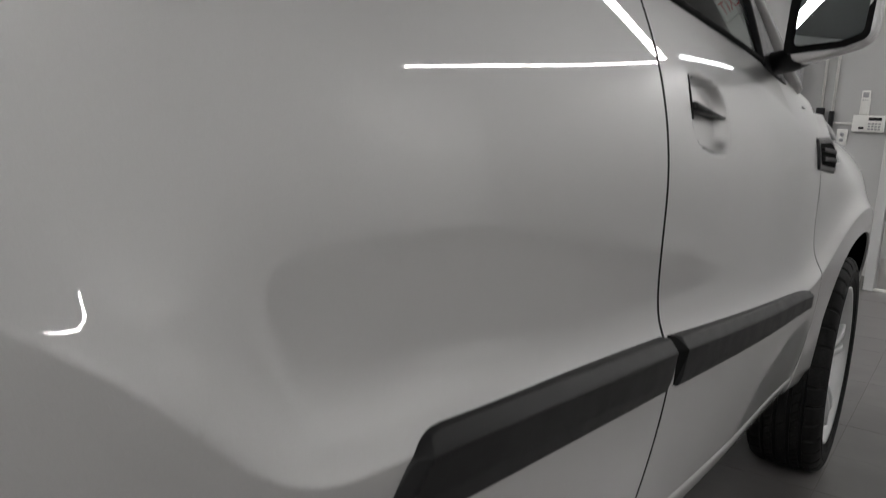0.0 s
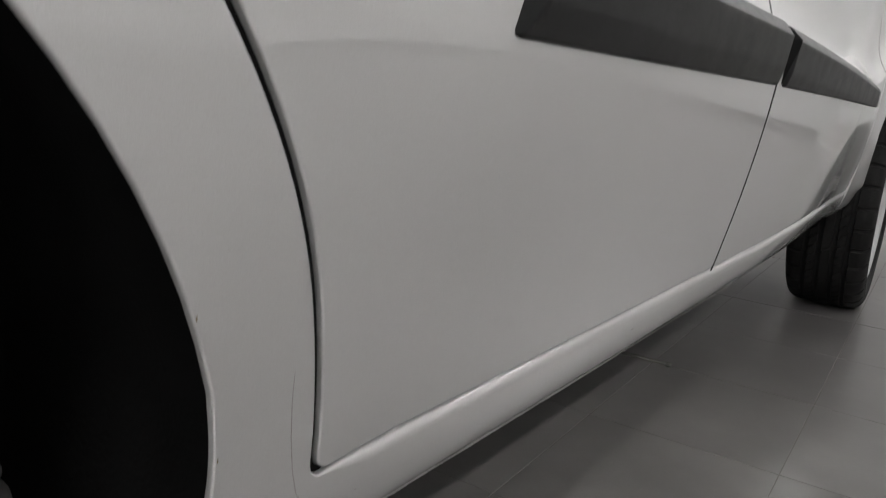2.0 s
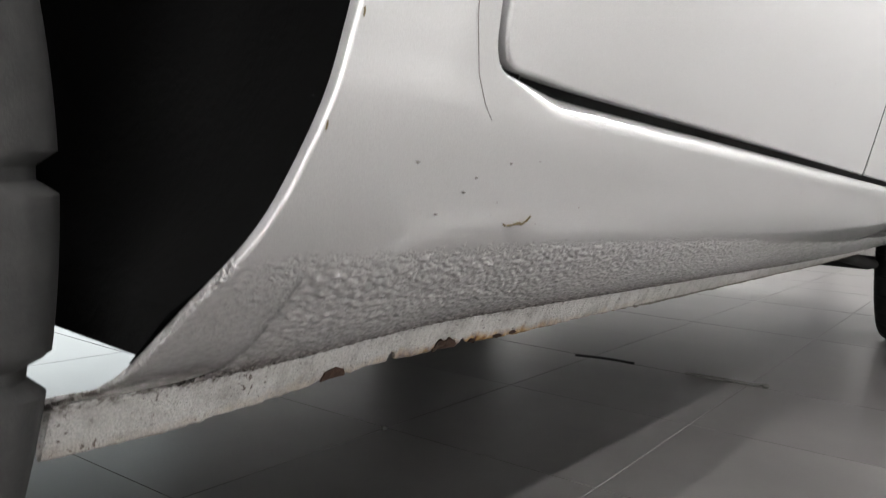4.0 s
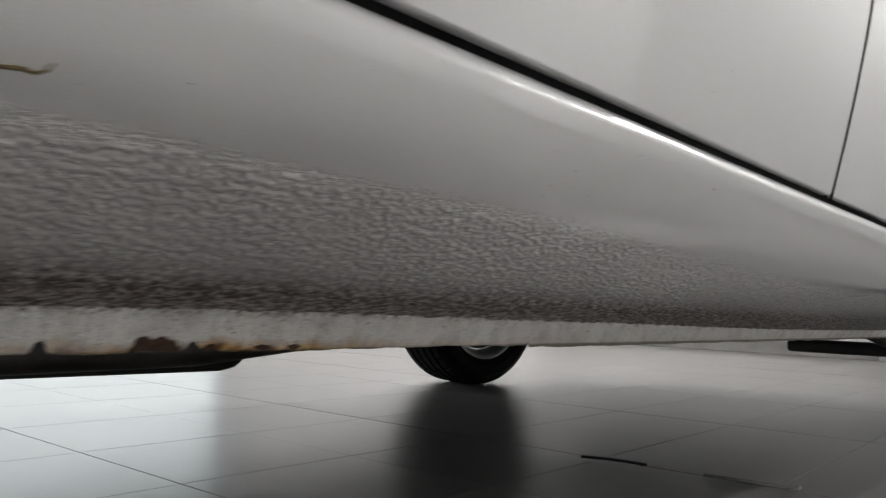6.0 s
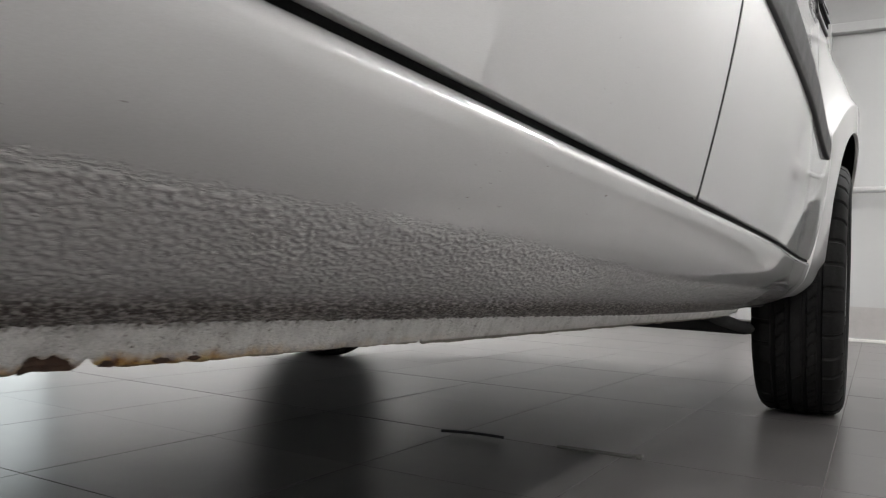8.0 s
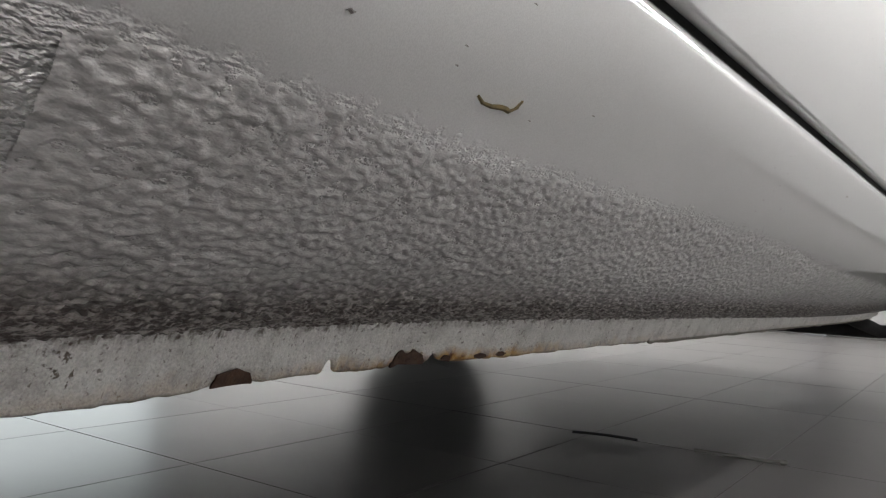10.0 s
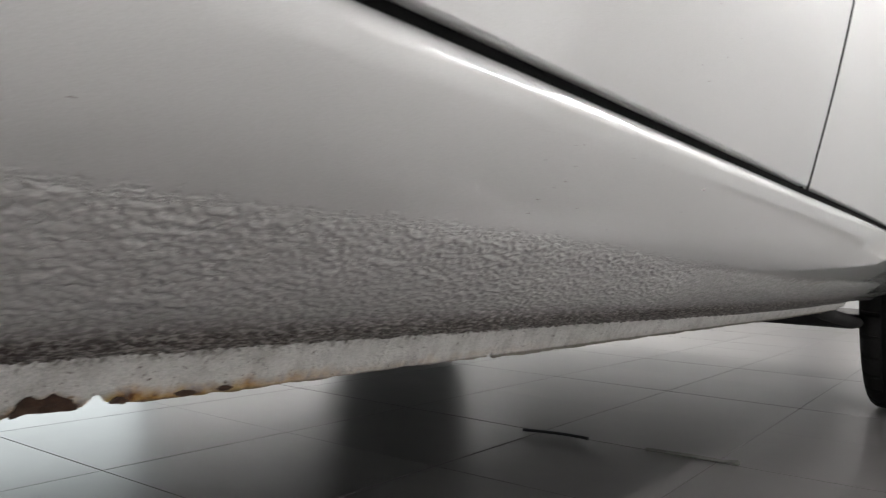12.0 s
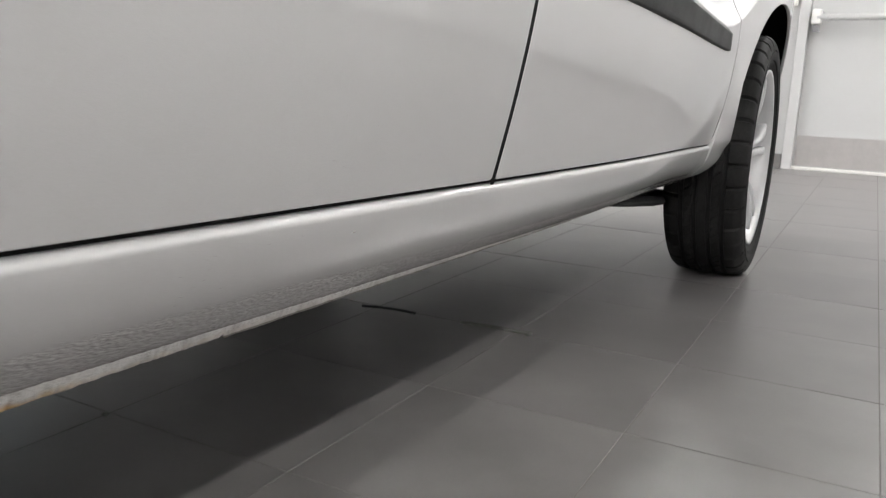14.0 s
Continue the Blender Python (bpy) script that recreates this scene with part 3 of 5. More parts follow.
for k in (-1, 0, 1):
    part("button", box_bm(k * 0.014 - 0.004, k * 0.014 + 0.004, -0.0285, -0.0262, 0.012, 0.02, 0.001), M_PLASTIC_G, rem)
outlet = thing("wall_outlet", "white socket plate under the conduits", "outlet", at=(0.082, WALL_Y, 1.10))
plate = part("plate", box_bm(-0.036, 0.036, -0.010, -0.001, -0.058, 0.058, 0.003), M_PLASTIC_W, outlet)
for dz in (-0.02, 0.02):
    part("socket", cyl_bm((0, -0.0125, dz), (0, -0.0102, dz), 0.015, 16), M_PLASTIC_G, outlet)
for x, z in ((-0.083, 1.235), (-0.003, 1.215)):
    con = thing("conduit", "white vertical cable conduit ending in a black box", "conduit", "conduits on the wall", at=(x, WALL_Y, z))
    part("pipe", cyl_bm((0, -0.014, 0.07), (0, -0.014, CEIL_Z - z - 0.01), 0.010, 12), M_PLASTIC_W, con)
    part("box", box_bm(-0.028 if x < -0.05 else -0.016, 0.028 if x < -0.05 else 0.016, -0.045, -0.001, -0.065, 0.07, 0.004), M_TRIM_DARK, con, "black junction box")
con = thing("cable_duct", "thin white horizontal cable duct to the keypad", "conduit", at=(0.052, WALL_Y, 1.2))
part("duct", box_bm(-0.07, 0.088, -0.012, -0.001, -0.008, 0.008, 0.002), M_PLASTIC_W, con)
col = thing("steel_column", "dark grey steel column against the wall", "column", at=(-0.28, WALL_Y, 0))
part("shaft", box_bm(-0.10, 0.04, -0.10, -0.002, 0.0, CEIL_Z - 0.002, 0.006), M_PLASTIC_G, col)

# linear ceiling lamps
def led_strip(p, q, z):
    p, q = Vector(p), Vector(q)
    c, d = (p + q) / 2, q - p
    fr = thing("ceiling_light", "slim white linear ceiling lamp hung below the ceiling", "lamp", "linear ceiling lamps", at=(c.x, c.y, z))
    fr.rotation_euler = (0, 0, math.atan2(d.y, d.x))
    h, w = d.length / 2, 0.045
    part("profile", box_bm(-h, h, -w, w, 0.006, 0.07, 0.003), M_ALU, fr, smooth=False)
    part("diffuser", box_bm(-h + 0.006, h - 0.006, -w + 0.006, w - 0.006, 0.0, 0.0055), M_LED, fr, "glowing white diffuser", smooth=False)
    for k in (-0.8, 0.8):
        part("hanger", cyl_bm((k * h, 0, 0.07), (k * h, 0, CEIL_Z - z - 0.001), 0.002, 6), M_ALU, fr)


for p, q in (((3.95, 4.80), (2.20, 6.36)), ((2.12, 6.30), (1.45, 4.20)), ((1.95, -0.4), (1.95, -3.9)), ((1.7, -3.95), (4.1, -3.95)),
             ((2.95, 1.1), (2.95, -3.6)), ((0.2, -1.6), (0.2, -3.9)), ((-1.7, 2.6), (-1.7, 6.0)), ((-2.6, 3.0), (-2.6, 6.2)), ((-1.7, -0.4), (-1.7, -3.9))):
    led_strip(p, q, 2.70)

# ---------------------------------------------------------------- the car
car = thing("car", "silver five-door car with black side mouldings, parked on the tiled floor", "car")


def arc(cy, cz, r, a0, a1, n=28):
    return [(cy + r * math.cos(radians(a0 + (a1 - a0) * k / n)), cz + r * math.sin(radians(a0 + (a1 - a0) * k / n))) for k in range(n + 1)]


b_seam = spline([0.36, 0.45, 0.60, 0.80, 0.95, 1.10], [1.046, 1.056, 1.067, 1.067, 1.060, 1.045])
f_seam = spline([0.30, 0.36, 0.43, 0.52, 0.60, 0.76, 0.85, 1.0, 1.08], [2.060, 2.088, 2.112, 2.120, 2.114, 2.102, 2.100, 2.085, 2.07])


def belt(y):
    return 1.118 - 0.035 * max(0.0, y - 0.1) ** 1.0 - 0.012 * max(0.0, y - 1.2) ** 2


B_GAP, GAP, GAP_R = 0.0038, 0.0024, 0.4065
rear_gap_y = spline([0.34, 0.37, 0.40, 0.44, 0.48, 0.52, 0.56, 0.60, 0.65, 0.70, 0.74], [0.4083, 0.4070, 0.4040, 0.3979, 0.3887, 0.3737, 0.3522, 0.3240, 0.2776, 0.2099, 0.145])


def rear_gap(off, z0=0.395, z1=0.715, n=30):
    """Points along the gap behind the rear door, moved off towards the door."""
    out = []
    for z in np.linspace(z0, z1, n):
        s = float(rear_gap_y(z + 0.004) - rear_gap_y(z - 0.004)) / 0.008
        k = off / math.sqrt(1 + s * s)
        out.append((float(rear_gap_y(z)) + k, float(z) - k * s))
    return out


DOOR_Z = 0.3705


def gap_z(y):
    """Height of the gap between doors and sill."""
    return 0.3680 - 0.0042 * (y - 0.45) + 0.0012 * max(0.0, (1.05 - y) / 0.63)


def side_edge(y, z):
    """Soft shoulder along the sill's top, a crisp lip elsewhere."""
    k = np.clip((y - 0.415) / 0.04, 0, 1) * np.clip((0.40 - z) / 0.03, 0, 1) * np.clip((z - 0.32) / 0.02, 0, 1)
    return 0.0013 + 0.0094 * k


def rear_door_outline():
    g = rear_gap(GAP)
    zs = np.linspace(0.40, 1.05, 14)
    pts = [(GAP_R + GAP, gap_z(0.42) + 0.0013, 0.022), (float(b_seam(DOOR_Z)) - B_GAP, gap_z(1.05) + 0.0013, 0.005)]
    pts += [(float(b_seam(z)) - B_GAP, float(z), 0.0) for z in zs] + [(1.045, belt(1.045), 0.01)]
    pts += [(y, belt(y), 0.0) for y in np.linspace(0.9, 0.2, 8)] + [(0.105, belt(0.1), 0.02), (0.115, 0.80, 0.05)]
    pts += [(y, z, 0.0) for y, z in g[::-1]]
    return round_path(pts, 0.01)


def front_door_outline():
    zs = np.linspace(0.40, 1.04, 14)
    pts = [(float(b_seam(DOOR_Z)) + B_GAP, gap_z(1.05) + 0.0013, 0.005), (float(f_seam(DOOR_Z)) - 0.004, gap_z(2.09) + 0.0013, 0.016)]
    pts += [(float(f_seam(z)) - GAP, float(z), 0.0) for z in np.linspace(0.385, 0.985, 13)] + [(2.072, 1.012, 0.01)]
    pts += [(y, belt(y), 0.0) for y in np.linspace(1.90, 1.1, 9)] + [(1.052, belt(1.045), 0.01)]
    pts += [(float(b_seam(z)) + B_GAP, float(z), 0.0) for z in zs[::-1]]
    return round_path(pts, 0.01)


def body_side_outline():
    lip = [(0.311, 0.2580), (0.3125, 0.294), (0.3255, 0.320), (0.3340, 0.345), (0.3400, 0.366), (0.3438, 0.390), (0.3432, 0.412)]
    pts = [(2.1125, 0.2835, 0.003), (2.085, 0.2755, 0.0), (2.05, 0.2675, 0.0)] + [(y, 0.2565, 0.0) for y in np.linspace(1.98, 0.4, 9)]
    pts += [(*lip[0], 0.003), (*lip[1], 0.012)] + [(*p, 0.013) for p in lip[2:]]
    pts += [(y, z, 0.0) for y, z in arc(0, 0.345, 0.3515, 15, 180, 44)]
    pts += [(-0.35, 0.29, 0.01), (-0.78, 0.29, 0.03), (-0.86, 0.5, 0.05), (-0.84, 0.9, 0.05), (-0.78, 1.11, 0.05), (0.098, belt(0.1), 0.01), (0.108, 0.80, 0.05)]
    pts += [(y, z, 0.0) for y, z in rear_gap(-GAP)[::-1]]
    pts += [(GAP_R - GAP, gap_z(0.42) - 0.0008, 0.024), (1.046, gap_z(1.046) - 0.0008, 0.0), (2.06, gap_z(2.06) - 0.0008, 0.0), (2.112, gap_z(2.11) - 0.0008, 0.004)]
    return round_path(pts, 0.01)


def fender_outline():
    pts = [(2.1140, 0.2838, 0.003), (2.1140, 0.37, 0.0)]
    pts += [(float(f_seam(z)) + GAP, float(z), 0.0) for z in np.linspace(0.44, 0.99, 11)]
    pts += [(2.2, 0.992, 0.0), (2.6, 0.955, 0.0), (3.05, 0.88, 0.05), (3.28, 0.74, 0.08), (3.30, 0.50, 0.05), (3.20, 0.37, 0.03), (2.91, 0.36, 0.01)]
    pts += [(y, z, 0.0) for y, z in arc(2.55, 0.345, 0.352, 0, 155, 40)] + [(2.226, 0.43, 0.03), (2.222, 0.345, 0.03), (2.198, 0.2895, 0.034)]
    return round_path(pts, 0.01)


def cup_surface(y, z):
    u, v = (y - 1.238) / 0.082, (z - 0.928 + 0.10 * (y - 1.2)) / 0.053
    q = (np.abs(u) ** 3 + np.abs(v) ** 3) ** (1 / 3)
    t = np.clip((1.02 - q) / 0.27, 0, 1)
    return upper(y, z) - 0.017 * t * t * (3 - 2 * t)


def front_surface(y, z):
    """Fender: rolls in towards the bonnet and the nose."""
    k = np.clip((y - 2.20) / 0.25, 0, 1)
    return side_x(y, np.maximum(z, 0.2835)) - 0.9 * np.maximum(0, z - 0.90) ** 2 - 3.4 * k * k * (3 - 2 * k) * np.maximum(0, z - 0.80) ** 2


doors = []
FINE_ROWS = [0.2575, 0.2590, 0.2610, 0.2632, 0.2645, 0.2665, 0.269, 0.272, 0.2755, 0.280, 0.285, 0.290, 0.296, 0.303, 0.311, 0.319, 0.328, 0.337]
for side in (1, -1):
    g = 0.010 if side > 0 else 0.03
    st = 0.006 if side > 0 else 0.02
    panel("body_side", body_side_outline(), side_x, M_SIDE, car, "silver sill and rear quarter, stone-chip coating below", side, g, 0.007, 0.0025, st, FINE_ROWS if side > 0 else FINE_ROWS[::3], side_edge, side > 0)
    panel("front_fender", fender_outline(), front_surface, M_PAINT, car, side=side, grid=g * 1.2, edge=0.0024, rim=0.006, step=st, crest_rows=side > 0)
    rd = panel("rear_door", rear_door_outline(), upper, M_PAINT, car, side=side, grid=g, edge=0.0013, rim=0.012, step=st * 0.6, crest_rows=side > 0)
    doors.append(rd)
    fd = panel("front_door", front_door_outline(), cup_surface, M_PAINT, car, side=side, grid=g * 0.62, edge=0.0013, rim=0.012, step=st, crest_rows=side > 0)
    # jamb behind the doors, coloured black to stand for the shade in the gaps
    panel("door_jamb", [(0.395, 0.345), (2.135, 0.345), (2.135, 1.00), (0.05, 1.08), (0.05, 0.79), (0.26, 0.66), (0.345, 0.56), (0.385, 0.46)],
          lambda y, z: np.minimum(cup_surface(y, z), side_x(y, z)) - 0.009, M_SEAL_SHADE, car, "door jamb, blackened for the shade in the gaps", side, 0.02, 0.002, 0.01, 0.02)

    # black strips in the gaps: rubber seal, and the gap's shade put into colour
    def seal(path, depth, half, surf=cup_surface):
        P = np.array(path)
        t = np.gradient(P, axis=0)
        t /= np.linalg.norm(t, axis=1)[:, None]
        verts, faces = [], []
        for k in (-1, 1):
            q = P + k * half * np.stack([-t[:, 1], t[:, 0]], 1)
            verts += [(side * (x - depth), y, z) for x, (y, z) in zip(surf(q[:, 0], q[:, 1]), q)]
        m = len(P)
        for i in range(m - 1):
            f = (i, i + 1, m + i + 1, m + i)
            faces.append(f if side < 0 else f[::-1])
        return mesh_part("gap_shade_seal", verts, faces, M_SEAL_SHADE, car, "black strip for door seal and gap shade")
    seal([(float(b_seam(z)), z) for z in np.linspace(0.362, 1.07, 90)], 0.0006, 0.0044)
    seal([(float(f_seam(z)), z) for z in np.linspace(0.375, 0.985, 80)], 0.0008, 0.0031, front_surface)
    seal([(y, gap_z(y) - 0.0007) for y in np.linspace(0.43, 2.09, 160)], 0.0055, 0.006, lambda y, z: upper(y, z))
    seal(rear_gap(0.0, 0.39, 0.715, 60)[::-1] + [(GAP_R, 0.382), (GAP_R + 0.002, 0.375), (GAP_R + 0.009, 0.3688), (GAP_R + 0.02, 0.3675)], 0.0042, 0.0055, lambda y, z: upper(y, z))

    # side mouldings
    def mould(name, outline, top, parent, y0, lean, end):
        def surf(y, z):
            t = top(y)
            face = 0.9215 + plan(y) - 0.11 * np.maximum(0, t - 0.0155 - z)
            face -= 0.85 * np.maximum(0, z - (t - 0.0155)) + 0.15 * np.maximum(0, t - 0.050 - z)
            q = (y - y0 - lean * (z - t + 0.066)) / math.sqrt(1 + lean * lean)
            return face - 0.60 * np.maximum(0, end - q)
        yy, zz = np.arange(y0, y0 + 0.95, 0.004), np.linspace(0.55, 0.66, 40)
        folds = [[(y, top(y) - 0.0155 + d) for y in yy] for d in (-0.0006, 0.0006)]
        folds += [[(y0 + lean * (z - top(y0) + 0.066) + (end + d) * math.sqrt(1 + lean * lean), z) for z in zz] for d in (-0.0006, 0.0006)]
        ob = panel(name, outline, surf, M_TRIM, parent, "matt black rubbing strip", side, 0.006, 0.003, 0.03, 0.004, folds=folds if side > 0 else ())
        return ob
    mould("side_moulding", round_path([(0.500, 0.583, 0.019), (1.0590, 0.5725, 0.003), (1.0620, 0.6400, 0.004), (0.549, 0.6535, 0.034)], 0.01),
          lambda y: 0.653 - 0.0254 * (y - 0.551), rd, 0.504, 0.70, 0.013)
    mould("side_moulding", round_path([(1.0745, 0.572, 0.003), (2.010, 0.5505, 0.005), (1.988, 0.5985, 0.006), (1.080, 0.638, 0.004)], 0.01),
          lambda y: 0.638 - 0.0437 * (y - 1.075), fd, 1.0745, 0.08, 0.020)
    # chamfered end of the front strip, black overlay for its shaded, averted face
    panel("moulding_end", round_path([(1.0735, 0.5705, 0.002), (1.0835, 0.5705, 0.002), (1.0975, 0.6215, 0.004), (1.0885, 0.6375, 0.003), (1.0790, 0.6385, 0.002)], 0.002),
          lambda y, z: 0.9225 + plan(y) - 0.11 * np.maximum(0, 0.6225 - z) - 0.85 * np.maximum(0, z - 0.6225) - 0.60 * np.maximum(0, 1.0945 - y), M_SEAL_SHADE, fd, "end of the rubbing strip, its shade painted black", side, 0.004, 0.001, 0.028, 0.004)

    # pull handle in its cup
    hx = float(upper(np.array([1.2]), np.array([0.93]))[0])
    hb = box_bm(hx - 0.016, hx + 0.007, 1.160, 1.318, 0.9275, 0.9395, 0.004, 3)
    for v in hb.verts:
        k = (v.co.y - 1.156) / 0.162
        v.co.z += -0.012 * k + (0.008 * k if v.co.z < 0.935 else 0)
        v.co.x -= 0.010 * k * k
        v.co.x *= side
    if side < 0:
        bmesh.ops.reverse_faces(hb, faces=hb.faces[:])
    part("door_handle", hb, M_TRIM_DARK, fd, "black pull handle")
    panel("handle_seal", round_path([(1.1560, 0.915), (1.1610, 0.915), (1.1625, 0.974), (1.1585, 0.974)], 0.0015), lambda y, z: upper(y, z) + 0.001, M_SEAL_SHADE, fd, "black strip beside the handle cup", side, 0.01, 0.0008, 0.004, 0.006)

    # fender vent
    vent_path = round_path([(2.060, 0.859, 0.010), (2.225, 0.852, 0.014), (2.255, 0.908, 0.012), (2.202, 0.938, 0.012), (2.060, 0.930, 0.008)], 0.01)
    ve = panel("side_vent", vent_path, lambda y, z: front_surface(y, z) + 0.006, M_GLOSS_BLACK, car, "black plastic fender vent with two slats", side, 0.01, 0.006, 0.02, 0.005)
    # no hole cut: a black sheet on the face paints the opening's shade
    panel("opening", round_path([(2.077, 0.871, 0.008), (2.212, 0.866, 0.010), (2.234, 0.905, 0.010), (2.194, 0.925, 0.010), (2.077, 0.919, 0.006)], 0.01),
          lambda y, z: front_surface(y, z) + 0.0075, M_LINER, ve, side=side, grid=0.02, edge=0.001, rim=0.002, step=0.008)
    for zc in (0.885, 0.906):
        panel("slat", round_path([(2.082, zc - 0.004), (2.212, zc - 0.006), (2.208, zc + 0.004), (2.082, zc + 0.005)], 0.002),
              lambda y, z: front_surface(y, z) + 0.013, M_TRIM_DARK, ve, "dark slat", side, 0.02, 0.002, 0.006, 0.006)

# seam flange under the sill, with notches and ragged edge
def flange_top(y):
    return 0.2630 - 0.0050 * min(1.4, max(0.0, (y - 0.62) / 0.5)) + 0.0007 * noise.noise((y * 60, 9, 0)) + 0.0005 * noise.noise((y * 260, 3, 0))


def flange_x(y, z):
    """The flange's face, which leans inwards below the fold."""
    zt = flange_top(y)
    xt = float(side_x(np.array([y]), np.array([zt]))[0])
    return xt - 0.0022 - 0.0040 * (zt - 0.0055 - z) / (zt - 0.0055 - 0.2450)


def flange_bottom(y):
    z = 0.2445 - 0.0018 * min(1, max(0, (y - 0.795) / 0.01)) + 0.0011 * noise.noise((y * 30, 0, 0)) + 0.0006 * noise.noise((y * 140, 5, 0))
    z += 0.016 * min(1, max(0, (y - 1.93) / 0.09)) ** 2
    for c, w, d in ((0.4925, 0.0026, 0.0050), (0.5545, 0.0028, 0.0042), (0.561, 0.005, 0.001), (0.534, 0.010, 0.0012), (0.447, 0.012, 0.0012), (0.80, 0.002, 0.003)):
        z += d * math.exp(-abs((y - c) / w) ** 2.6)
    return z


for side in (1, -1):
    ys = np.arange(0.3115, 2.02, 0.001 if side > 0 else 0.03)
    verts, faces = [], []
    for y in ys:
        zt, zb = flange_top(y), flange_bottom(float(y))
        xt, x = float(side_x(np.array([y]), np.array([zt]))[0]), flange_x(y, zb)
        for xx, zz in ((xt - 0.0010, zt + 0.0012), (xt + 0.0006, zt), (xt - 0.0009, zt - 0.0028), (xt - 0.0022, zt - 0.0055), (x, zb + 0.0008), (x - 0.0014, zb), (x - 0.0028, zb + 0.0006), (x - 0.0033, zt)):
            verts.append((xx * side, y, zz))
    k = 8
    for i in range(len(ys) - 1):
        for j in range(k - 1):
            q = (i * k + j, i * k + j + 1, (i + 1) * k + j + 1, (i + 1) * k + j)
            faces.append(q[::-1] if side > 0 else q)
    fl = mesh_part("seam_flange", verts, faces, M_FLANGE, car, "pale sealed sill flange, chipped and rusty")
    if side > 0:
        # rusted-out patches
        for yc, w, h in ((0.4455, 0.0085, 0.0040), (0.5375, 0.0105, 0.0048), (0.5315, 0.0045, 0.0062), (0.588, 0.0045, 0.0014), (0.606, 0.0035, 0.0012), (0.5620, 0.0030, 0.0016)):
            rng = random.Random(int(yc * 1000))
            bm = bmesh.new()
            ring = []
            for t in range(18):
                a = 2 * math.pi * t / 18
                yy = yc + w * math.cos(a) * rng.uniform(0.8, 1.1)
                zz = 0.2462 + max(-0.0020, h * math.sin(a) * rng.uniform(0.75, 1.1))
                zz = max(zz, flange_bottom(yy) - 0.0004)
                ring.append(bm.verts.new((flange_x(yy, zz) - 0.0002, yy, zz)))
            bm.faces.new(ring)
            ext = bmesh.ops.extrude_face_region(bm, geom=bm.faces[:])
            for v in [e for e in ext["geom"] if isinstance(e, bmesh.types.BMVert)]:
                v.co.x += 0.0009
            bmesh.ops.recalc_face_normals(bm, faces=bm.faces[:])
            part("rust_patch", bm, M_RUST, fl, "dark brown rust", smooth=False)


# stone-chip coating sprayed on the lower sill: pebbled relief with a ragged upper edge
GRAIN = np.random.RandomState(4).rand(256, 256)


def pebbles(u, v):
    """Smooth lattice noise, 0 to 1."""
    i, j = np.floor(u).astype(int), np.floor(v).astype(int)
    a, b = u - i, v - j
    a, b = a * a * (3 - 2 * a), b * b * (3 - 2 * b)
    g = lambda p, q: GRAIN[p % 256, q % 256]
    return (g(i, j) * (1 - a) + g(i + 1, j) * a) * (1 - b) + (g(i, j + 1) * (1 - a) + g(i + 1, j + 1) * a) * b


def coating_sheet(y0, y1, step, rows):
    ys = np.arange(y0, y1 + step / 2, step)
    v = np.linspace(0, 1, rows)
    Y, V = np.meshgrid(ys, v, indexing="ij")
    low = np.array([flange_top(float(y)) - 0.0006 for y in ys])[:, None]
    edge = 0.3128 - 0.0115 * np.clip((Y - 0.66) / 0.45, 0, 1) + 0.003 * (pebbles(Y / 0.045, Y * 0 + 7.3) - 0.5)
    # even spacing along the curved section
    zz = np.linspace(0.2565, 0.322, 120)
    xx = side_x(np.full(120, 0.7), zz)
    arc_len = np.concatenate([[0], np.cumsum(np.hypot(np.diff(xx), np.diff(zz)))])
    s0, s1 = np.interp(low, zz, arc_len), np.interp(edge + 0.0055, zz, arc_len)
    S = s0 + (s1 - s0) * V
    Z = np.interp(S, arc_len, zz)
    fine = pebbles(Y / 0.0024 + S / 0.004, S / 0.00100) * 0.80 + pebbles(Y / 0.0012 + 31, S / 0.00066 + 11) * 0.34 + pebbles(Y / 0.0070 + 5, S / 0.0040 + 3) * 0.18
    f = np.clip((edge + 0.001 - Z) / 0.0085 + 0.4 * (pebbles(Y / 0.0060, S / 0.0022 + 50) - 0.5), 0, 1)
    f = f * f * (3 - 2 * f)
    # rougher along the upper edge and in the grimy fold
    rough = 0.85 + 0.15 * np.exp(-((edge - Z - 0.007) / 0.006) ** 2) + 0.55 * np.clip((0.280 - Z) / 0.008, 0, 1)
    h = -0.0006 + f * (0.00085 + 0.00150 * (fine - 0.62) * rough * np.clip(1.25 - 0.5 * (Y - 0.5), 0.4, 1.1))
    d = 0.0008
    gy, gz = (side_x(Y + d, Z) - side_x(Y - d, Z)) / (2 * d), (side_x(Y, Z + d) - side_x(Y, Z - d)) / (2 * d)
    L = np.sqrt(1 + gy * gy + gz * gz)
    P = np.stack([side_x(Y, Z) + h / L, Y - gy * h / L, Z - gz * h / L], -1).reshape(-1, 3)
    n, m = len(ys), rows
    a = (np.arange(n - 1)[:, None] * m + np.arange(m - 1)[None]).ravel()
    F = np.stack([a, a + m, a + m + 1, a + 1], 1)
    me = bpy.data.meshes.new("stone_chip_coating")
    me.from_pydata(P.tolist(), [], F.tolist())
    me.materials.append(M_PEBBLE)
    me.shade_smooth()
    ob = new("stone_chip_coating", me)
    ob.parent = car
    return tagged(ob, "grey pebbled stone-chip coating, grimy along the fold")


coating_sheet(0.345, 0.90, 0.00050, 165)
coating_sheet(0.90, 1.75, 0.0010, 80)


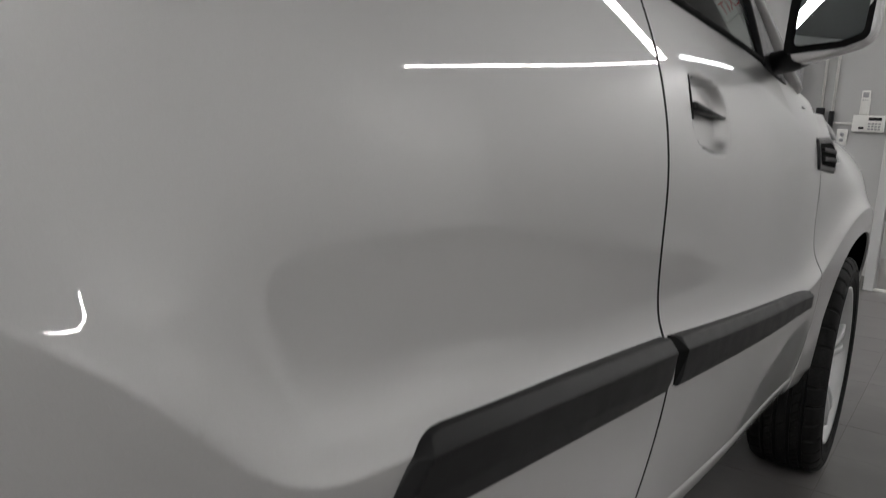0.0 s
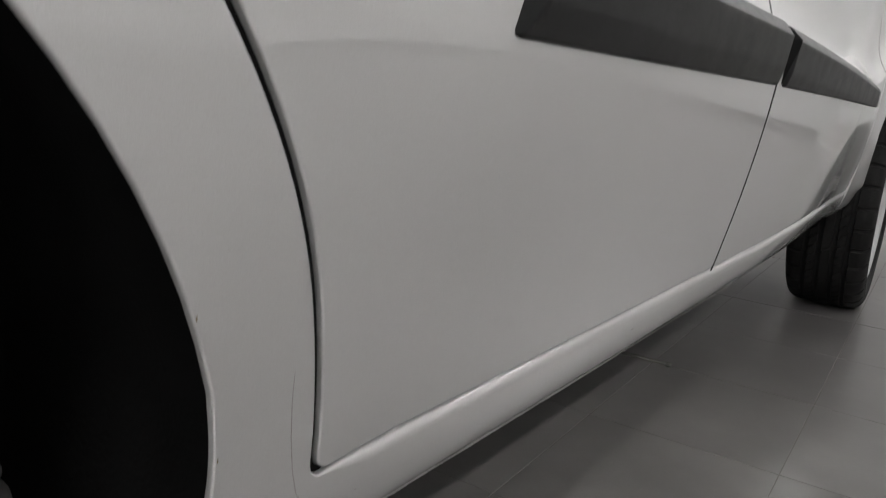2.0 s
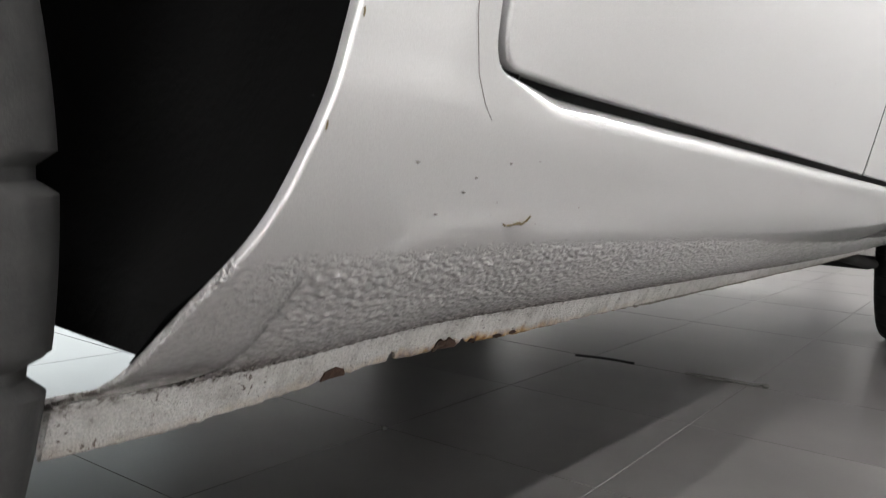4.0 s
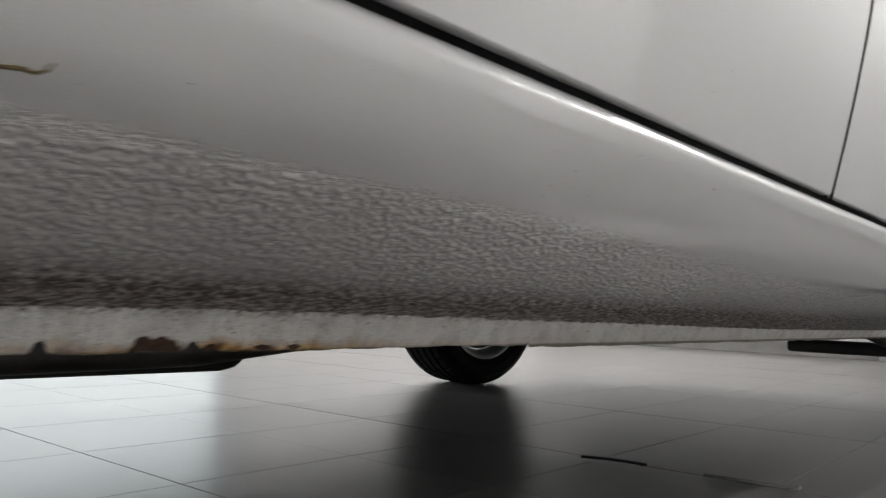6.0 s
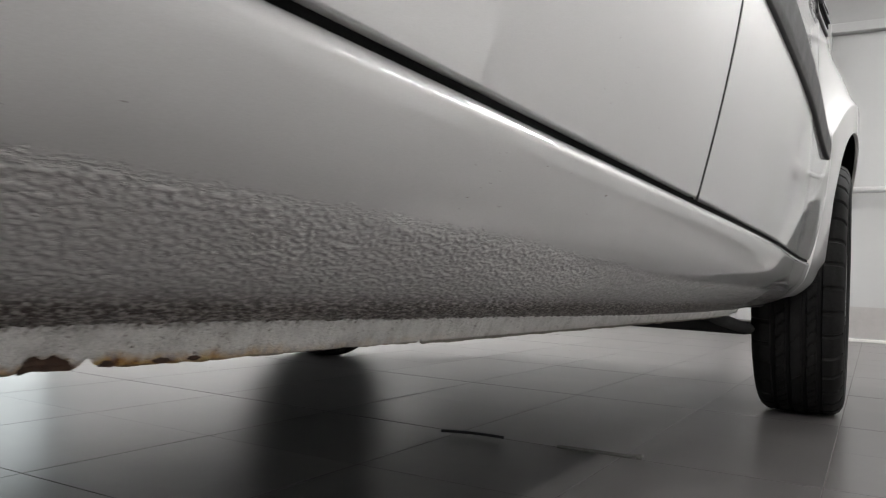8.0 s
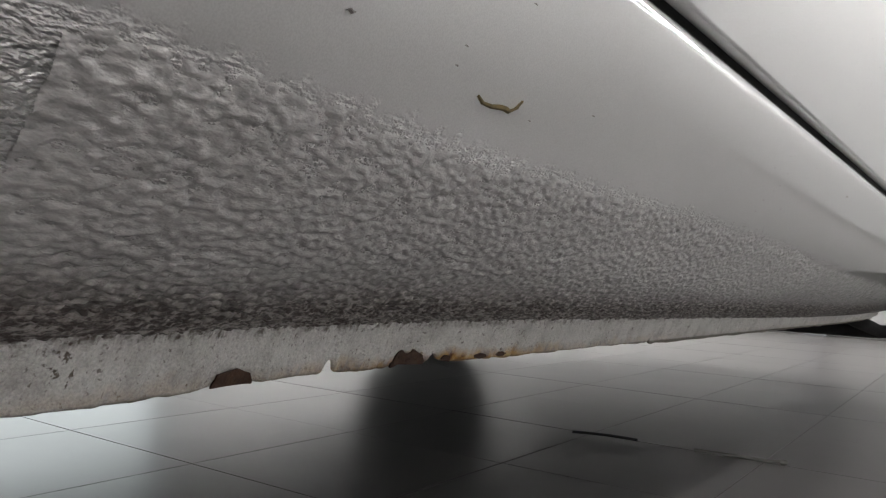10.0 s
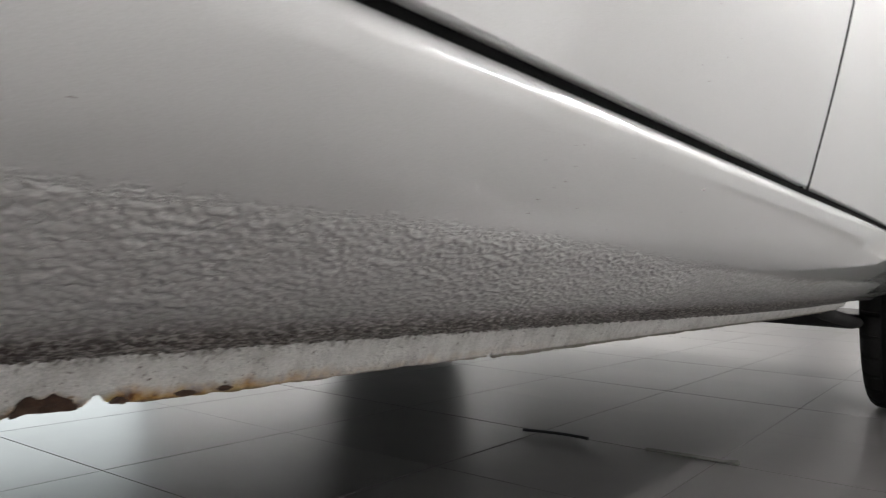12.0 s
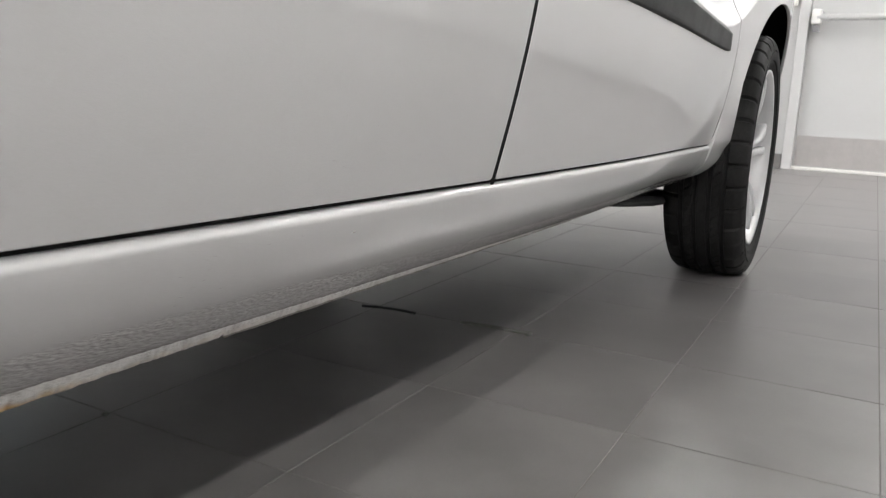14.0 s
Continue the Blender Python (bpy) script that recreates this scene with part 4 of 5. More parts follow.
# paint damage on the sill: small raised flakes and scratches
def mark(points, width, mat, label, name="paint_chip", parent=car, surf=side_x, lift=0.0006):
    bm = bmesh.new()
    prev = None
    n = len(points)
    for i, (y, z) in enumerate(points):
        a, b = points[max(i - 1, 0)], points[min(i + 1, n - 1)]
        d = Vector((b[0] - a[0], b[1] - a[1])).normalized()
        w = width * (0.25 + 0.75 * math.sin(math.pi * (i + 0.5) / n)) * (0.7 + 0.6 * ((i * 7919) % 13) / 13)
        row = []
        for s, l in ((-1, 0.00005), (-0.6, lift), (0.6, lift), (1, 0.00005)):
            yy, zz = y - d.y * w * s / 2, z + d.x * w * s / 2
            row.append(bm.verts.new((float(surf(np.array([yy]), np.array([zz]))[0]) + l, yy, zz)))
        if prev:
            for j in range(3):
                bm.faces.new((prev[j], row[j], row[j + 1], prev[j + 1]))
        prev = row
    bmesh.ops.recalc_face_normals(bm, faces=bm.faces[:])
    if sum(f.normal.x for f in bm.faces) < 0:
        bmesh.ops.reverse_faces(bm, faces=bm.faces[:])
    return part(name, bm, mat, parent, label, smooth=False)


mark([(0.4355, 0.3204), (0.4385, 0.3195), (0.4430, 0.3196), (0.4468, 0.3202), (0.4490, 0.3203), (0.4508, 0.3200), (0.4538, 0.3214)], 0.0012, M_CHIP, "olive-brown lifted paint chip")
mark([(0.4520, 0.3204), (0.4536, 0.3218), (0.4545, 0.3231)], 0.0011, M_CHIP, "olive-brown lifted paint chip")
for y, z in ((0.4052, 0.3355), (0.4003, 0.3307), (0.3888, 0.3237), (0.4253, 0.3411), (0.3720, 0.3385)):
    mark([(y - 0.0011, z), (y - 0.0003, z + 0.0002), (y + 0.0004, z - 0.0001), (y + 0.0010, z + 0.0001)], 0.00065, M_SCUFF, "dark stone chip in the paint", "stone_chip")
for y, z in ((0.4466, 0.3429), (0.4912, 0.3268), (0.4617, 0.3200), (0.4246, 0.3278), (0.4237, 0.3237), (0.6699, 0.3234), (0.6681, 0.3181), (0.6775, 0.3286), (0.6843, 0.3316), (0.6836, 0.3453),
             (0.6884, 0.3379), (0.7021, 0.3227), (0.7384, 0.3160), (0.7363, 0.3472), (0.7687, 0.3484), (0.8099, 0.3296), (0.6654, 0.3374), (0.6898, 0.3464), (0.905, 0.327), (1.02, 0.335)):
    k = 0.6 + 0.5 * ((y * 7919) % 1)
    mark([(y - 0.0009 * k, z), (y, z + 0.0001), (y + 0.0009 * k, z)], 0.00042 * k, M_SCUFF, "tiny dark stone chip", "stone_chip", lift=0.0002)
mark([(0.8268, 0.3424), (0.8280, 0.3427), (0.8292, 0.3431), (0.8300, 0.3429)], 0.0012, M_SCUFF, "dark stone chip in the paint", "stone_chip")
mark([(1.225, 0.2915), (1.238, 0.2925), (1.255, 0.2940), (1.275, 0.2950), (1.29, 0.2955)], 0.003, M_SCUFF, "dark scuff on the coating", "scuff")
for y, z in [(0.7981, 0.4307), (0.7906, 0.3997), (0.8039, 0.3945), (0.8365, 0.4237), (0.8221, 0.4105), (0.9004, 0.3984)]:
    mark([(y - 0.0010, z), (y, z + 0.0002), (y + 0.0010, z)], 0.0004, M_SCUFF, "tiny brown stone chip", "stone_chip", parent=doors[0], surf=upper, lift=0.0002)
# edge of the clear protection film
mark([(0.3835, 0.4330), (0.3840, 0.4184), (0.3862, 0.4000), (0.3900, 0.3810), (0.3950, 0.3660), (0.4010, 0.3575), (0.4062, 0.3535)], 0.0004, M_SCUFF, "thin grey edge of a protection film", "film_edge", lift=0.0002)
for y, z in ((0.3300, 0.470), (0.3448, 0.405), (0.3428, 0.373), (0.3352, 0.345)):
    mark([(y, z - 0.0011), (y + 0.0002, z), (y, z + 0.0012)], 0.0008, M_CHIP, "small rust speck on the arch lip", "rust_speck", lift=0.0003)

# wheel arches, underbody
LIP_R = [(0.3105, 0.283), (0.3115, 0.298), (0.3185, 0.3075), (0.3255, 0.320), (0.3302, 0.332), (0.3340, 0.345), (0.3372, 0.356), (0.3400, 0.366), (0.3425, 0.378), (0.3438, 0.390), (0.3438, 0.401), (0.3432, 0.412)] + arc(0, 0.345, 0.3515, 15, 180, 40) + [(-0.35, 0.29)]
LIP_F = [(2.190, 0.288), (2.207, 0.300), (2.217, 0.322), (2.2225, 0.36), (2.2265, 0.43)] + arc(2.55, 0.345, 0.352, 155, 0, 36) + [(2.93, 0.27)]
for cy, lip, surf in ((AXLE_R, LIP_R, side_x), (AXLE_F, LIP_F, front_surface)):
    for side in (1, -1):
        bm = bmesh.new()
        rows = []
        for depth, grow in ((0.0035, 0.0005), (0.012, 0.012), (0.10, 0.02), (0.42, 0.02)):
            row = []
            for y, z in lip:
                x = float(surf(np.array([y]), np.array([z]))[0]) - depth
                d = Vector((y - cy, z - 0.345)).normalized() * grow
                row.append(bm.verts.new((x * side, y + d.x, z + d.y)))
            rows.append(row)
        for r, q in zip(rows, rows[1:]):
            for k in range(len(r) - 1):
                bm.faces.new((r[k], r[k + 1], q[k + 1], q[k]))
        bm.faces.new(rows[-1])
        part("arch_liner", bm, M_LINER, car, "black wheel arch liner")
for side in (1, -1):
    x0, x1 = sorted((0.20 * side, 0.776 * side))
    lx0, lx1 = sorted((0.20 * side, 0.62 * side))
    part("arch_liner", box_bm(lx0, lx1, 0.3130, 0.3240, 0.2700, 0.4600, 0.002), M_LINER, car, "black wheel arch liner", smooth=False)
    part("sill_end", box_bm(x0, x1, 0.3085, 0.3115, 0.2455, 0.2860, 0.001), M_FLANGE, car, "pale sealed end of the sill", smooth=False)
pan = box_bm(-0.755, 0.755, 0.38, 2.16, 0.262, 0.30, 0.01)
part("floor_pan", pan, M_UNDER, car, "black underbody", smooth=False)
part("floor_pan", box_bm(-0.44, 0.44, -0.75, 0.378, 0.262, 0.42, 0.02), M_LINER, car, smooth=False)
part("floor_pan", box_bm(-0.43, 0.43, 2.165, 3.1, 0.235, 0.45, 0.02), M_UNDER, car, smooth=False)
part("fuel_tank", box_bm(-0.38, 0.18, 0.25, 0.99, 0.172, 0.2615, 0.035, 4), M_UNDER, car, "black underbody tank")
part("exhaust_pipe", tube_bm([(0.30, 3.0, 0.24), (0.30, 2.3, 0.24), (0.26, 1.6, 0.245), (0.26, 1.15, 0.243), (0.26, 0.85, 0.212), (0.30, 0.3, 0.208), (0.28, -0.4, 0.21)], 0.022, 12), M_EXHAUST, car)
for side in (1, -1):
    arm = box_bm(0.42, 0.70, 2.28, 2.42, 0.195, 0.222, 0.008)
    for v in arm.verts:
        v.co.x *= side
    if side < 0:
        bmesh.ops.reverse_faces(arm, faces=arm.faces[:])
    part("control_arm", arm, M_UNDER, car, "black suspension arm")
    st = tube_bm([(0.705 * side, 1.86, 0.250), (0.70 * side, 1.98, 0.236), (0.70 * side, 2.20, 0.215), (0.695 * side, 2.36, 0.205)], 0.020, 10, 0.6)
    part("splash_guard", st, M_UNDER, car, "black splash guard")
    part("jack_bolt", cyl_bm((0.700 * side, 2.105, 0.247), (0.700 * side, 2.105, 0.275), 0.008, 12, 0.002), M_DISC, car, "small metal bolt")


# wheels
def tyre_mesh():
    N_PITCH, PER = 36, 14
    n = N_PITCH * PER
    us = [(-0.080, 0.213), (-0.086, 0.222), (-0.0885, 0.226), (-0.0865, 0.2275), (-0.0885, 0.230), (-0.097, 0.243), (-0.0990, 0.2470), (-0.0958, 0.2480), (-0.0962, 0.2502), (-0.1005, 0.2512), (-0.1035, 0.262),
          (-0.1040, 0.2715), (-0.1008, 0.2725), (-0.1004, 0.2748), (-0.1032, 0.2758), (-0.1015, 0.284), (-0.099, 0.291), (-0.0935, 0.3005)]
    tread = [(u, 0.3125 - 0.004 * (abs(u) / 0.088) ** 2 - (0.0045 * max(0, (abs(u) - 0.076) / 0.012) ** 2)) for u in np.linspace(-0.088, 0.088, 65)]
    prof = us + tread + [(-u, r) for u, r in us[::-1]]
    grooves = (-0.051, -0.018, 0.018, 0.051)
    verts, faces = [], []
    for i in range(n):
        a = 2 * math.pi * i / n
        # the tread closes up where it is pressed on the floor
        press = max(0.0, min(1.0, (abs(i / n - 0.75) * 360 - 7) / 5))
        for u, r in prof:
            d = 0.0
            if abs(u) < 0.0885 and r > 0.30:
                d = max(0.008 * max(0.0, min(1.0, (0.0062 - abs(u - g)) / 0.0018)) for g in grooves)
                if abs(u) > 0.056:
                    ph = (i + (PER // 2 if u < 0 else 0)) % PER
                    d = max(d, (0.006 if ph < 2 else 0.0) * min(1, (abs(u) - 0.056) / 0.006))
                elif 0.0235 < abs(u) < 0.0455:
                    ph = (i + int(round(u * 230))) % (PER // 2)
                    d = max(d, 0.004 if ph == 0 else 0.0)
                elif abs(u) < 0.011:
                    ph = (i + int(round(u * 200))) % (2 * PER)
                    d = max(d, 0.003 if ph == 3 else 0.0)
            elif r > 0.287:
                ph = (i + (PER // 2 if u < 0 else 0)) % PER
                d = (0.0065 if ph < 2 else 0.0)
            d *= press
            verts.append((u * 0.93, (r - d) * math.cos(a), (r - d) * math.sin(a)))
    k = len(prof)
    for i in range(n):
        j = (i + 1) % n
        for q in range(k - 1):
            faces.append((i * k + q, i * k + q + 1, j * k + q + 1, j * k + q))
    me = bpy.data.meshes.new("tyre")
    me.from_pydata(verts, [], faces)
    me.materials.append(M_RUBBER)
    me.shade_smooth()
    me.update()
    me.set_sharp_from_angle(angle=radians(32))
    return me


def revolve_bm(profile, n=64):
    """Closed band about the x axis from (x, radius) pairs."""
    bm = bmesh.new()
    rings = []
    for i in range(n):
        a = 2 * math.pi * i / n
        rings.append([bm.verts.new((x, r * math.cos(a), r * math.sin(a))) for x, r in profile])
    for i in range(n):
        p, q = rings[i], rings[(i + 1) % n]
        for k in range(len(profile) - 1):
            bm.faces.new((p[k], p[k + 1], q[k + 1], q[k]))
    bmesh.ops.recalc_face_normals(bm, faces=bm.faces[:])
    return bm


def spoke_bm(angle, split):
    """One tapered, dished spoke; its outer end forks towards the rim."""
    bm = bmesh.new()
    rows = []
    for t in np.linspace(0, 1, 9):
        r = 0.045 + 0.168 * t
        w = 0.021 - 0.006 * math.sin(math.pi * t) + 0.006 * t
        off = split * (0.010 + 0.026 * t * t)
        x = 0.067 - 0.026 * (1 - t) ** 2 + 0.010 * math.sin(math.pi * t * 0.8) - 0.002 * t
        row = []
        for s, dx in ((-1, -0.026), (-1, -0.003), (-0.7, 0.003), (0.7, 0.003), (1, -0.003), (1, -0.026)):
            c, q = r, off + s * w / 2
            a = radians(angle)
            row.append(bm.verts.new((x + dx, c * math.cos(a) - q * math.sin(a), c * math.sin(a) + q * math.cos(a))))
        rows.append(row)
    for r, q in zip(rows, rows[1:]):
        for k in range(5):
            bm.faces.new((r[k], r[k + 1], q[k + 1], q[k]))
        bm.faces.new((r[5], r[0], q[0], q[5]))
    bm.faces.new(rows[0])
    bm.faces.new(rows[-1])
    bmesh.ops.recalc_face_normals(bm, faces=bm.faces[:])
    return bm


TYRE = tyre_mesh()
rim_bm = revolve_bm([(-0.088, 0.222), (-0.088, 0.210), (-0.070, 0.206), (-0.055, 0.190), (0.035, 0.196), (0.055, 0.206), (0.068, 0.212), (0.081, 0.222), (0.085, 0.226),
                     (0.082, 0.218), (0.074, 0.212)][:9] + [(0.088, 0.2265), (0.087, 0.219), (0.070, 0.209), (0.050, 0.201)], 72)
proto = part("wheel", rim_bm, M_ALLOY, car, "silver alloy wheel")
t_ob = new("tyre", TYRE)
t_ob.parent = proto
tagged(t_ob, "black tyre with grooved tread")
for k in range(5):
    part("spoke", spoke_bm(72 * k + 12, -1), M_ALLOY, proto)
    part("spoke", spoke_bm(72 * k + 12, 1), M_ALLOY, proto)
part("hub", revolve_bm([(-0.03, 0.06), (0.022, 0.064), (0.034, 0.058), (0.036, 0.034), (0.044, 0.031), (0.047, 0.022), (0.048, 0.001)], 40), M_ALLOY, proto)
for k in range(5):
    a = radians(72 * k + 30)
    part("wheel_nut", cyl_bm((0.030, 0.048 * math.cos(a), 0.048 * math.sin(a)), (0.041, 0.048 * math.cos(a), 0.048 * math.sin(a)), 0.008, 6), M_DISC, proto)
part("brake_disc", revolve_bm([(-0.02, 0.03), (-0.02, 0.138), (-0.036, 0.138), (-0.036, 0.03)], 48), M_DISC, proto, "grey brake disc")
part("brake_shield", revolve_bm([(-0.046, 0.03), (-0.046, 0.180), (-0.052, 0.186), (-0.056, 0.180), (-0.060, 0.03), (-0.075, 0.028), (-0.075, 0.001)], 48), M_UNDER, proto, "dark brake backing plate")
proto.matrix_local = pose(0.786, AXLE_F, HUB_Z, 0, 0, 3.2)
for x, y, s, turn in ((0.735, AXLE_R, 1, 23), (-0.790, AXLE_F, -1, 40), (-0.750, AXLE_R - 0.005, -1, 75)):
    wheel = copy_thing(proto, pose(x, y, HUB_Z, turn, 0, 0) @ pose(0, 0, 0, 0, 0, 0 if s > 0 else 180))
    if y < 1:
        for ob in wheel.children:
            if ob.name.startswith("tyre"):
                ob.data = TYRE.copy()
                ob.data.materials[0] = M_RUBBER_GREY
                tagged(ob, "grey tyre with grooved tread")


# upper body
def sheet(name, fn, nu, nv, mat, parent=car, label="", thick=0.0):
    verts = [fn(u, v) for v in np.linspace(0, 1, nv) for u in np.linspace(0, 1, nu)]
    faces = [(j * nu + i, j * nu + i + 1, (j + 1) * nu + i + 1, (j + 1) * nu + i) for j in range(nv - 1) for i in range(nu - 1)]
    ob = mesh_part(name, verts, faces, mat, parent, label)
    if thick:
        md = ob.modifiers.new("thickness", "SOLIDIFY")
        md.thickness, md.offset = thick, -1
    return ob


def bonnet(u, v):
    s = 2 * u - 1
    y = 1.98 + 1.24 * v
    half = 0.815 - 0.06 * v - 0.20 * v ** 4
    return (-s * half, y + 0.03 * (1 - s * s), 1.075 - 0.055 * v - 0.16 * v ** 3 - (0.085 - 0.02 * v) * abs(s) ** 3.0)


def roof(u, v):
    s = 2 * u - 1
    return (-s * 0.62, -0.62 + 1.72 * v, 1.60 - 0.07 * abs(s) ** 4 - 0.05 * abs(2 * v - 1) ** 4)


def windscreen(u, v):
    s = 2 * u - 1
    return (-s * (0.735 - 0.14 * v), 2.02 - 0.82 * v - 0.10 * s * s * (1 - 0.4 * v), 1.055 + 0.485 * v - 0.03 * s * s)


def rear_glass(u, v):
    s = 2 * u - 1
    return (s * (0.70 - 0.09 * v), -0.80 + 0.17 * v + 0.05 * s * s, 1.10 + 0.43 * v)


def tailgate(u, v):
    s = 2 * u - 1
    return (s * (0.80 - 0.07 * v), -0.86 + 0.03 * v + 0.09 * s ** 4 - 0.05 * math.sin(math.pi * v), 0.30 + 0.80 * v)


def nose(u, v):
    s = 2 * u - 1
    return (-s * 0.66 * (1 - 0.03 * v), 3.40 - 0.20 * abs(s) ** 3 - 0.17 * v ** 2 + 0.05 * math.sin(math.pi * v), 0.26 + 0.62 * v)


sheet("bonnet", bonnet, 29, 25, M_PAINT, label="silver bonnet", thick=0.004)
sheet("roof", roof, 21, 25, M_PAINT, label="silver roof", thick=0.01)
sheet("windscreen", windscreen, 15, 9, M_GLASS, label="tinted windscreen", thick=0.005)
sheet("rear_window", rear_glass, 13, 7, M_GLASS, thick=0.005)
sheet("tailgate", tailgate, 17, 13, M_PAINT, thick=0.006)
sheet("front_bumper", nose, 21, 15, M_PAINT, label="silver front bumper", thick=0.006)


def glass_x(y, z):
    return 0.806 + plan(y) - 0.30 * (z - 1.08) - 0.35 * np.maximum(0, z - 1.08) ** 2


def belt_x(y):
    return float(upper(np.array([y]), np.array([belt(y)]))[0])


for side in (1, -1):
    for name, pts in (("rear_side_window", [(0.16, 1.10), (1.02, 1.08), (1.02, 1.50), (0.12, 1.52)]),
                      ("front_side_window", [(1.10, 1.075), (1.72, 1.052), (1.66, 1.12), (1.30, 1.46), (1.10, 1.50)])):
        w = panel(name, round_path(pts, 0.03), lambda y, z: glass_x(y, z) - 0.004, M_GLASS, car, "tinted side window", side, 0.05, 0.001, 0.004, 0.03)
        w.visible_shadow = False
    ys = np.linspace(0.11, 1.86, 30)
    for a, b, nm in ((0.11, 1.035, "belt_seal"), (1.055, 1.86, "belt_seal")):
        bs = tube_bm([((belt_x(y) + 0.002) * side, y, belt(y) - 0.001) for y in np.linspace(a, b, 16)], 0.006, 8)
        part(nm, bs, M_SEAL_SHADE, car, "black window seal")
    for nm, path, r, m in (("pillar", [(glass_x(1.06, 1.06) * side, 1.06, 1.06), (glass_x(1.06, 1.3) * side, 1.06, 1.3), (glass_x(1.06, 1.53) * side, 1.05, 1.53)], 0.042, M_GLOSS_BLACK),
                           ("pillar", [(0.78 * side, 1.99, 1.03), (0.735 * side, 1.72, 1.20), (0.66 * side, 1.36, 1.46), (0.60 * side, 1.08, 1.565)], 0.030, M_PAINT),
                           ("pillar", [(0.80 * side, 0.06, 1.06), (0.74 * side, 0.05, 1.3), (0.64 * side, 0.02, 1.53)], 0.07, M_PAINT),
                           ("pillar", [(0.76 * side, -0.74, 1.08), (0.70 * side, -0.68, 1.3), (0.61 * side, -0.60, 1.52)], 0.06, M_PAINT),
                           ("roof_rail", [(0.635 * side, -0.58, 1.52), (0.655 * side, 0.3, 1.545), (0.64 * side, 0.9, 1.54), (0.61 * side, 1.10, 1.545)], 0.035, M_PAINT)):
        part(nm, tube_bm(path, r, 14, 0.6), m, car)
    # black corner cover where the mirror is fixed
    panel("mirror_corner", round_path([(1.700, 1.048), (1.895, 1.030), (1.70, 1.185), (1.672, 1.185)], 0.008), lambda y, z: glass_x(y, z) + 0.006, M_TRIM_DARK, car,
          "black corner cover", side, 0.03, 0.003, 0.012, 0.02)
    panel("quarter_glass", round_path([(-0.60, 1.13), (-0.05, 1.12), (-0.02, 1.48), (-0.52, 1.48)], 0.03), lambda y, z: glass_x(y, z) - 0.03, M_GLASS, car, "", side, 0.08, 0.001, 0.004, 0.04)
part("cabin", box_bm(-0.72, 0.72, -0.6, 1.9, 0.80, 0.98, 0.05), M_CABIN, car, "dark cabin lining")

# door mirror
for side in (1, -1):
    bm = bmesh.new()
    bmesh.ops.create_uvsphere(bm, u_segments=40, v_segments=24, radius=1.0)
    for v in bm.verts:
        c = v.co
        e = 0.42
        sx, sy, sz = (math.copysign(abs(k) ** e, k) for k in c)
        m = max(1e-6, (abs(sx) ** 4 + abs(sz) ** 4) ** 0.25)
        k = min(1.0, 1.0 / m)
        x, z = sx * k, sz * k
        depth = 0.055 * (1 - 0.35 * (x * x + z * z) * 0.5) if sy > 0 else 0.018
        v.co = Vector((0.914 + 0.069 * x, 1.705 + sy * depth + 0.014 * x, 1.128 + 0.062 * z * (1 - 0.12 * x) + 0.018 * x))
        v.co.x *= side
    if side < 0:
        bmesh.ops.reverse_faces(bm, faces=bm.faces[:])
    mh = part("door_mirror", bm, M_PAINT, car, "silver door mirror with black surround")
    path = round_path([(0.838, 1.064), (0.934, 1.080), (0.972, 1.098), (0.976, 1.178), (0.958, 1.196), (0.860, 1.184), (0.840, 1.170)], 0.014)
    for nm, grow, mat, dy in (("surround", 1.0, M_SEAL_SHADE, 0.0), ("mirror_glass", 0.80, M_MIRROR, -0.0035)):
        cx, cz = (0.921, 1.130) if dy == 0 else (0.930, 1.134)
        bm = bmesh.new()
        f = bm.faces.new([bm.verts.new(((cx + (x - cx) * grow) * side, 1.688 + 0.20 * (x - cx) + 0.075 * (z - cz) + dy, cz + (z - cz) * grow)) for x, z in path])
        ext = bmesh.ops.extrude_face_region(bm, geom=[f])
        for v in [e for e in ext["geom"] if isinstance(e, bmesh.types.BMVert)]:
            v.co.y += 0.012 if dy == 0 else 0.003
        bmesh.ops.recalc_face_normals(bm, faces=bm.faces[:])
        part(nm, bm, mat, mh, smooth=False)
    arm = tube_bm([(0.79 * side, 1.79, 1.062), (0.83 * side, 1.76, 1.066), (0.885 * side, 1.725, 1.085)], 0.030, 14, 0.75)
    part("mirror_foot", arm, M_TRIM_DARK, mh, "black mirror foot")

# ---------------------------------------------------------------- loose strip on the floor under the car
strip = thing("rubber_strip", "thin bent strip of old rubber lying on the floor", "strip", at=(0.45, 1.65, 0))
pts = [(-0.17 + 0.34 * t, -0.018 + 0.05 * t + 0.006 * math.sin(9 * t), 0.0045 + 0.002 * math.sin(5 * t)) for t in np.linspace(0, 1, 18)]
part("strip", tube_bm(pts[:7], 0.0045, 8, 0.6), M_STRAP_DARK, strip)
part("strip", tube_bm(pts[11:] + [(0.185, 0.030, 0.006), (0.196, 0.022, 0.009), (0.197, 0.010, 0.008)], 0.006, 8, 0.5), M_STRAP, strip)
crumb = thing("crumb", "small dark crumb of dirt on the floor", "debris", at=(0.336, 0.985, 0))
bm = bmesh.new()
bmesh.ops.create_icosphere(bm, subdivisions=2, radius=0.005)
for v in bm.verts:
    v.co *= 1 + 0.4 * noise.noise(v.co * 300)
    v.co.z = max(v.co.z * 0.6 + 0.002, 0.0004)
part("lump", bm, M_STRAP, crumb)

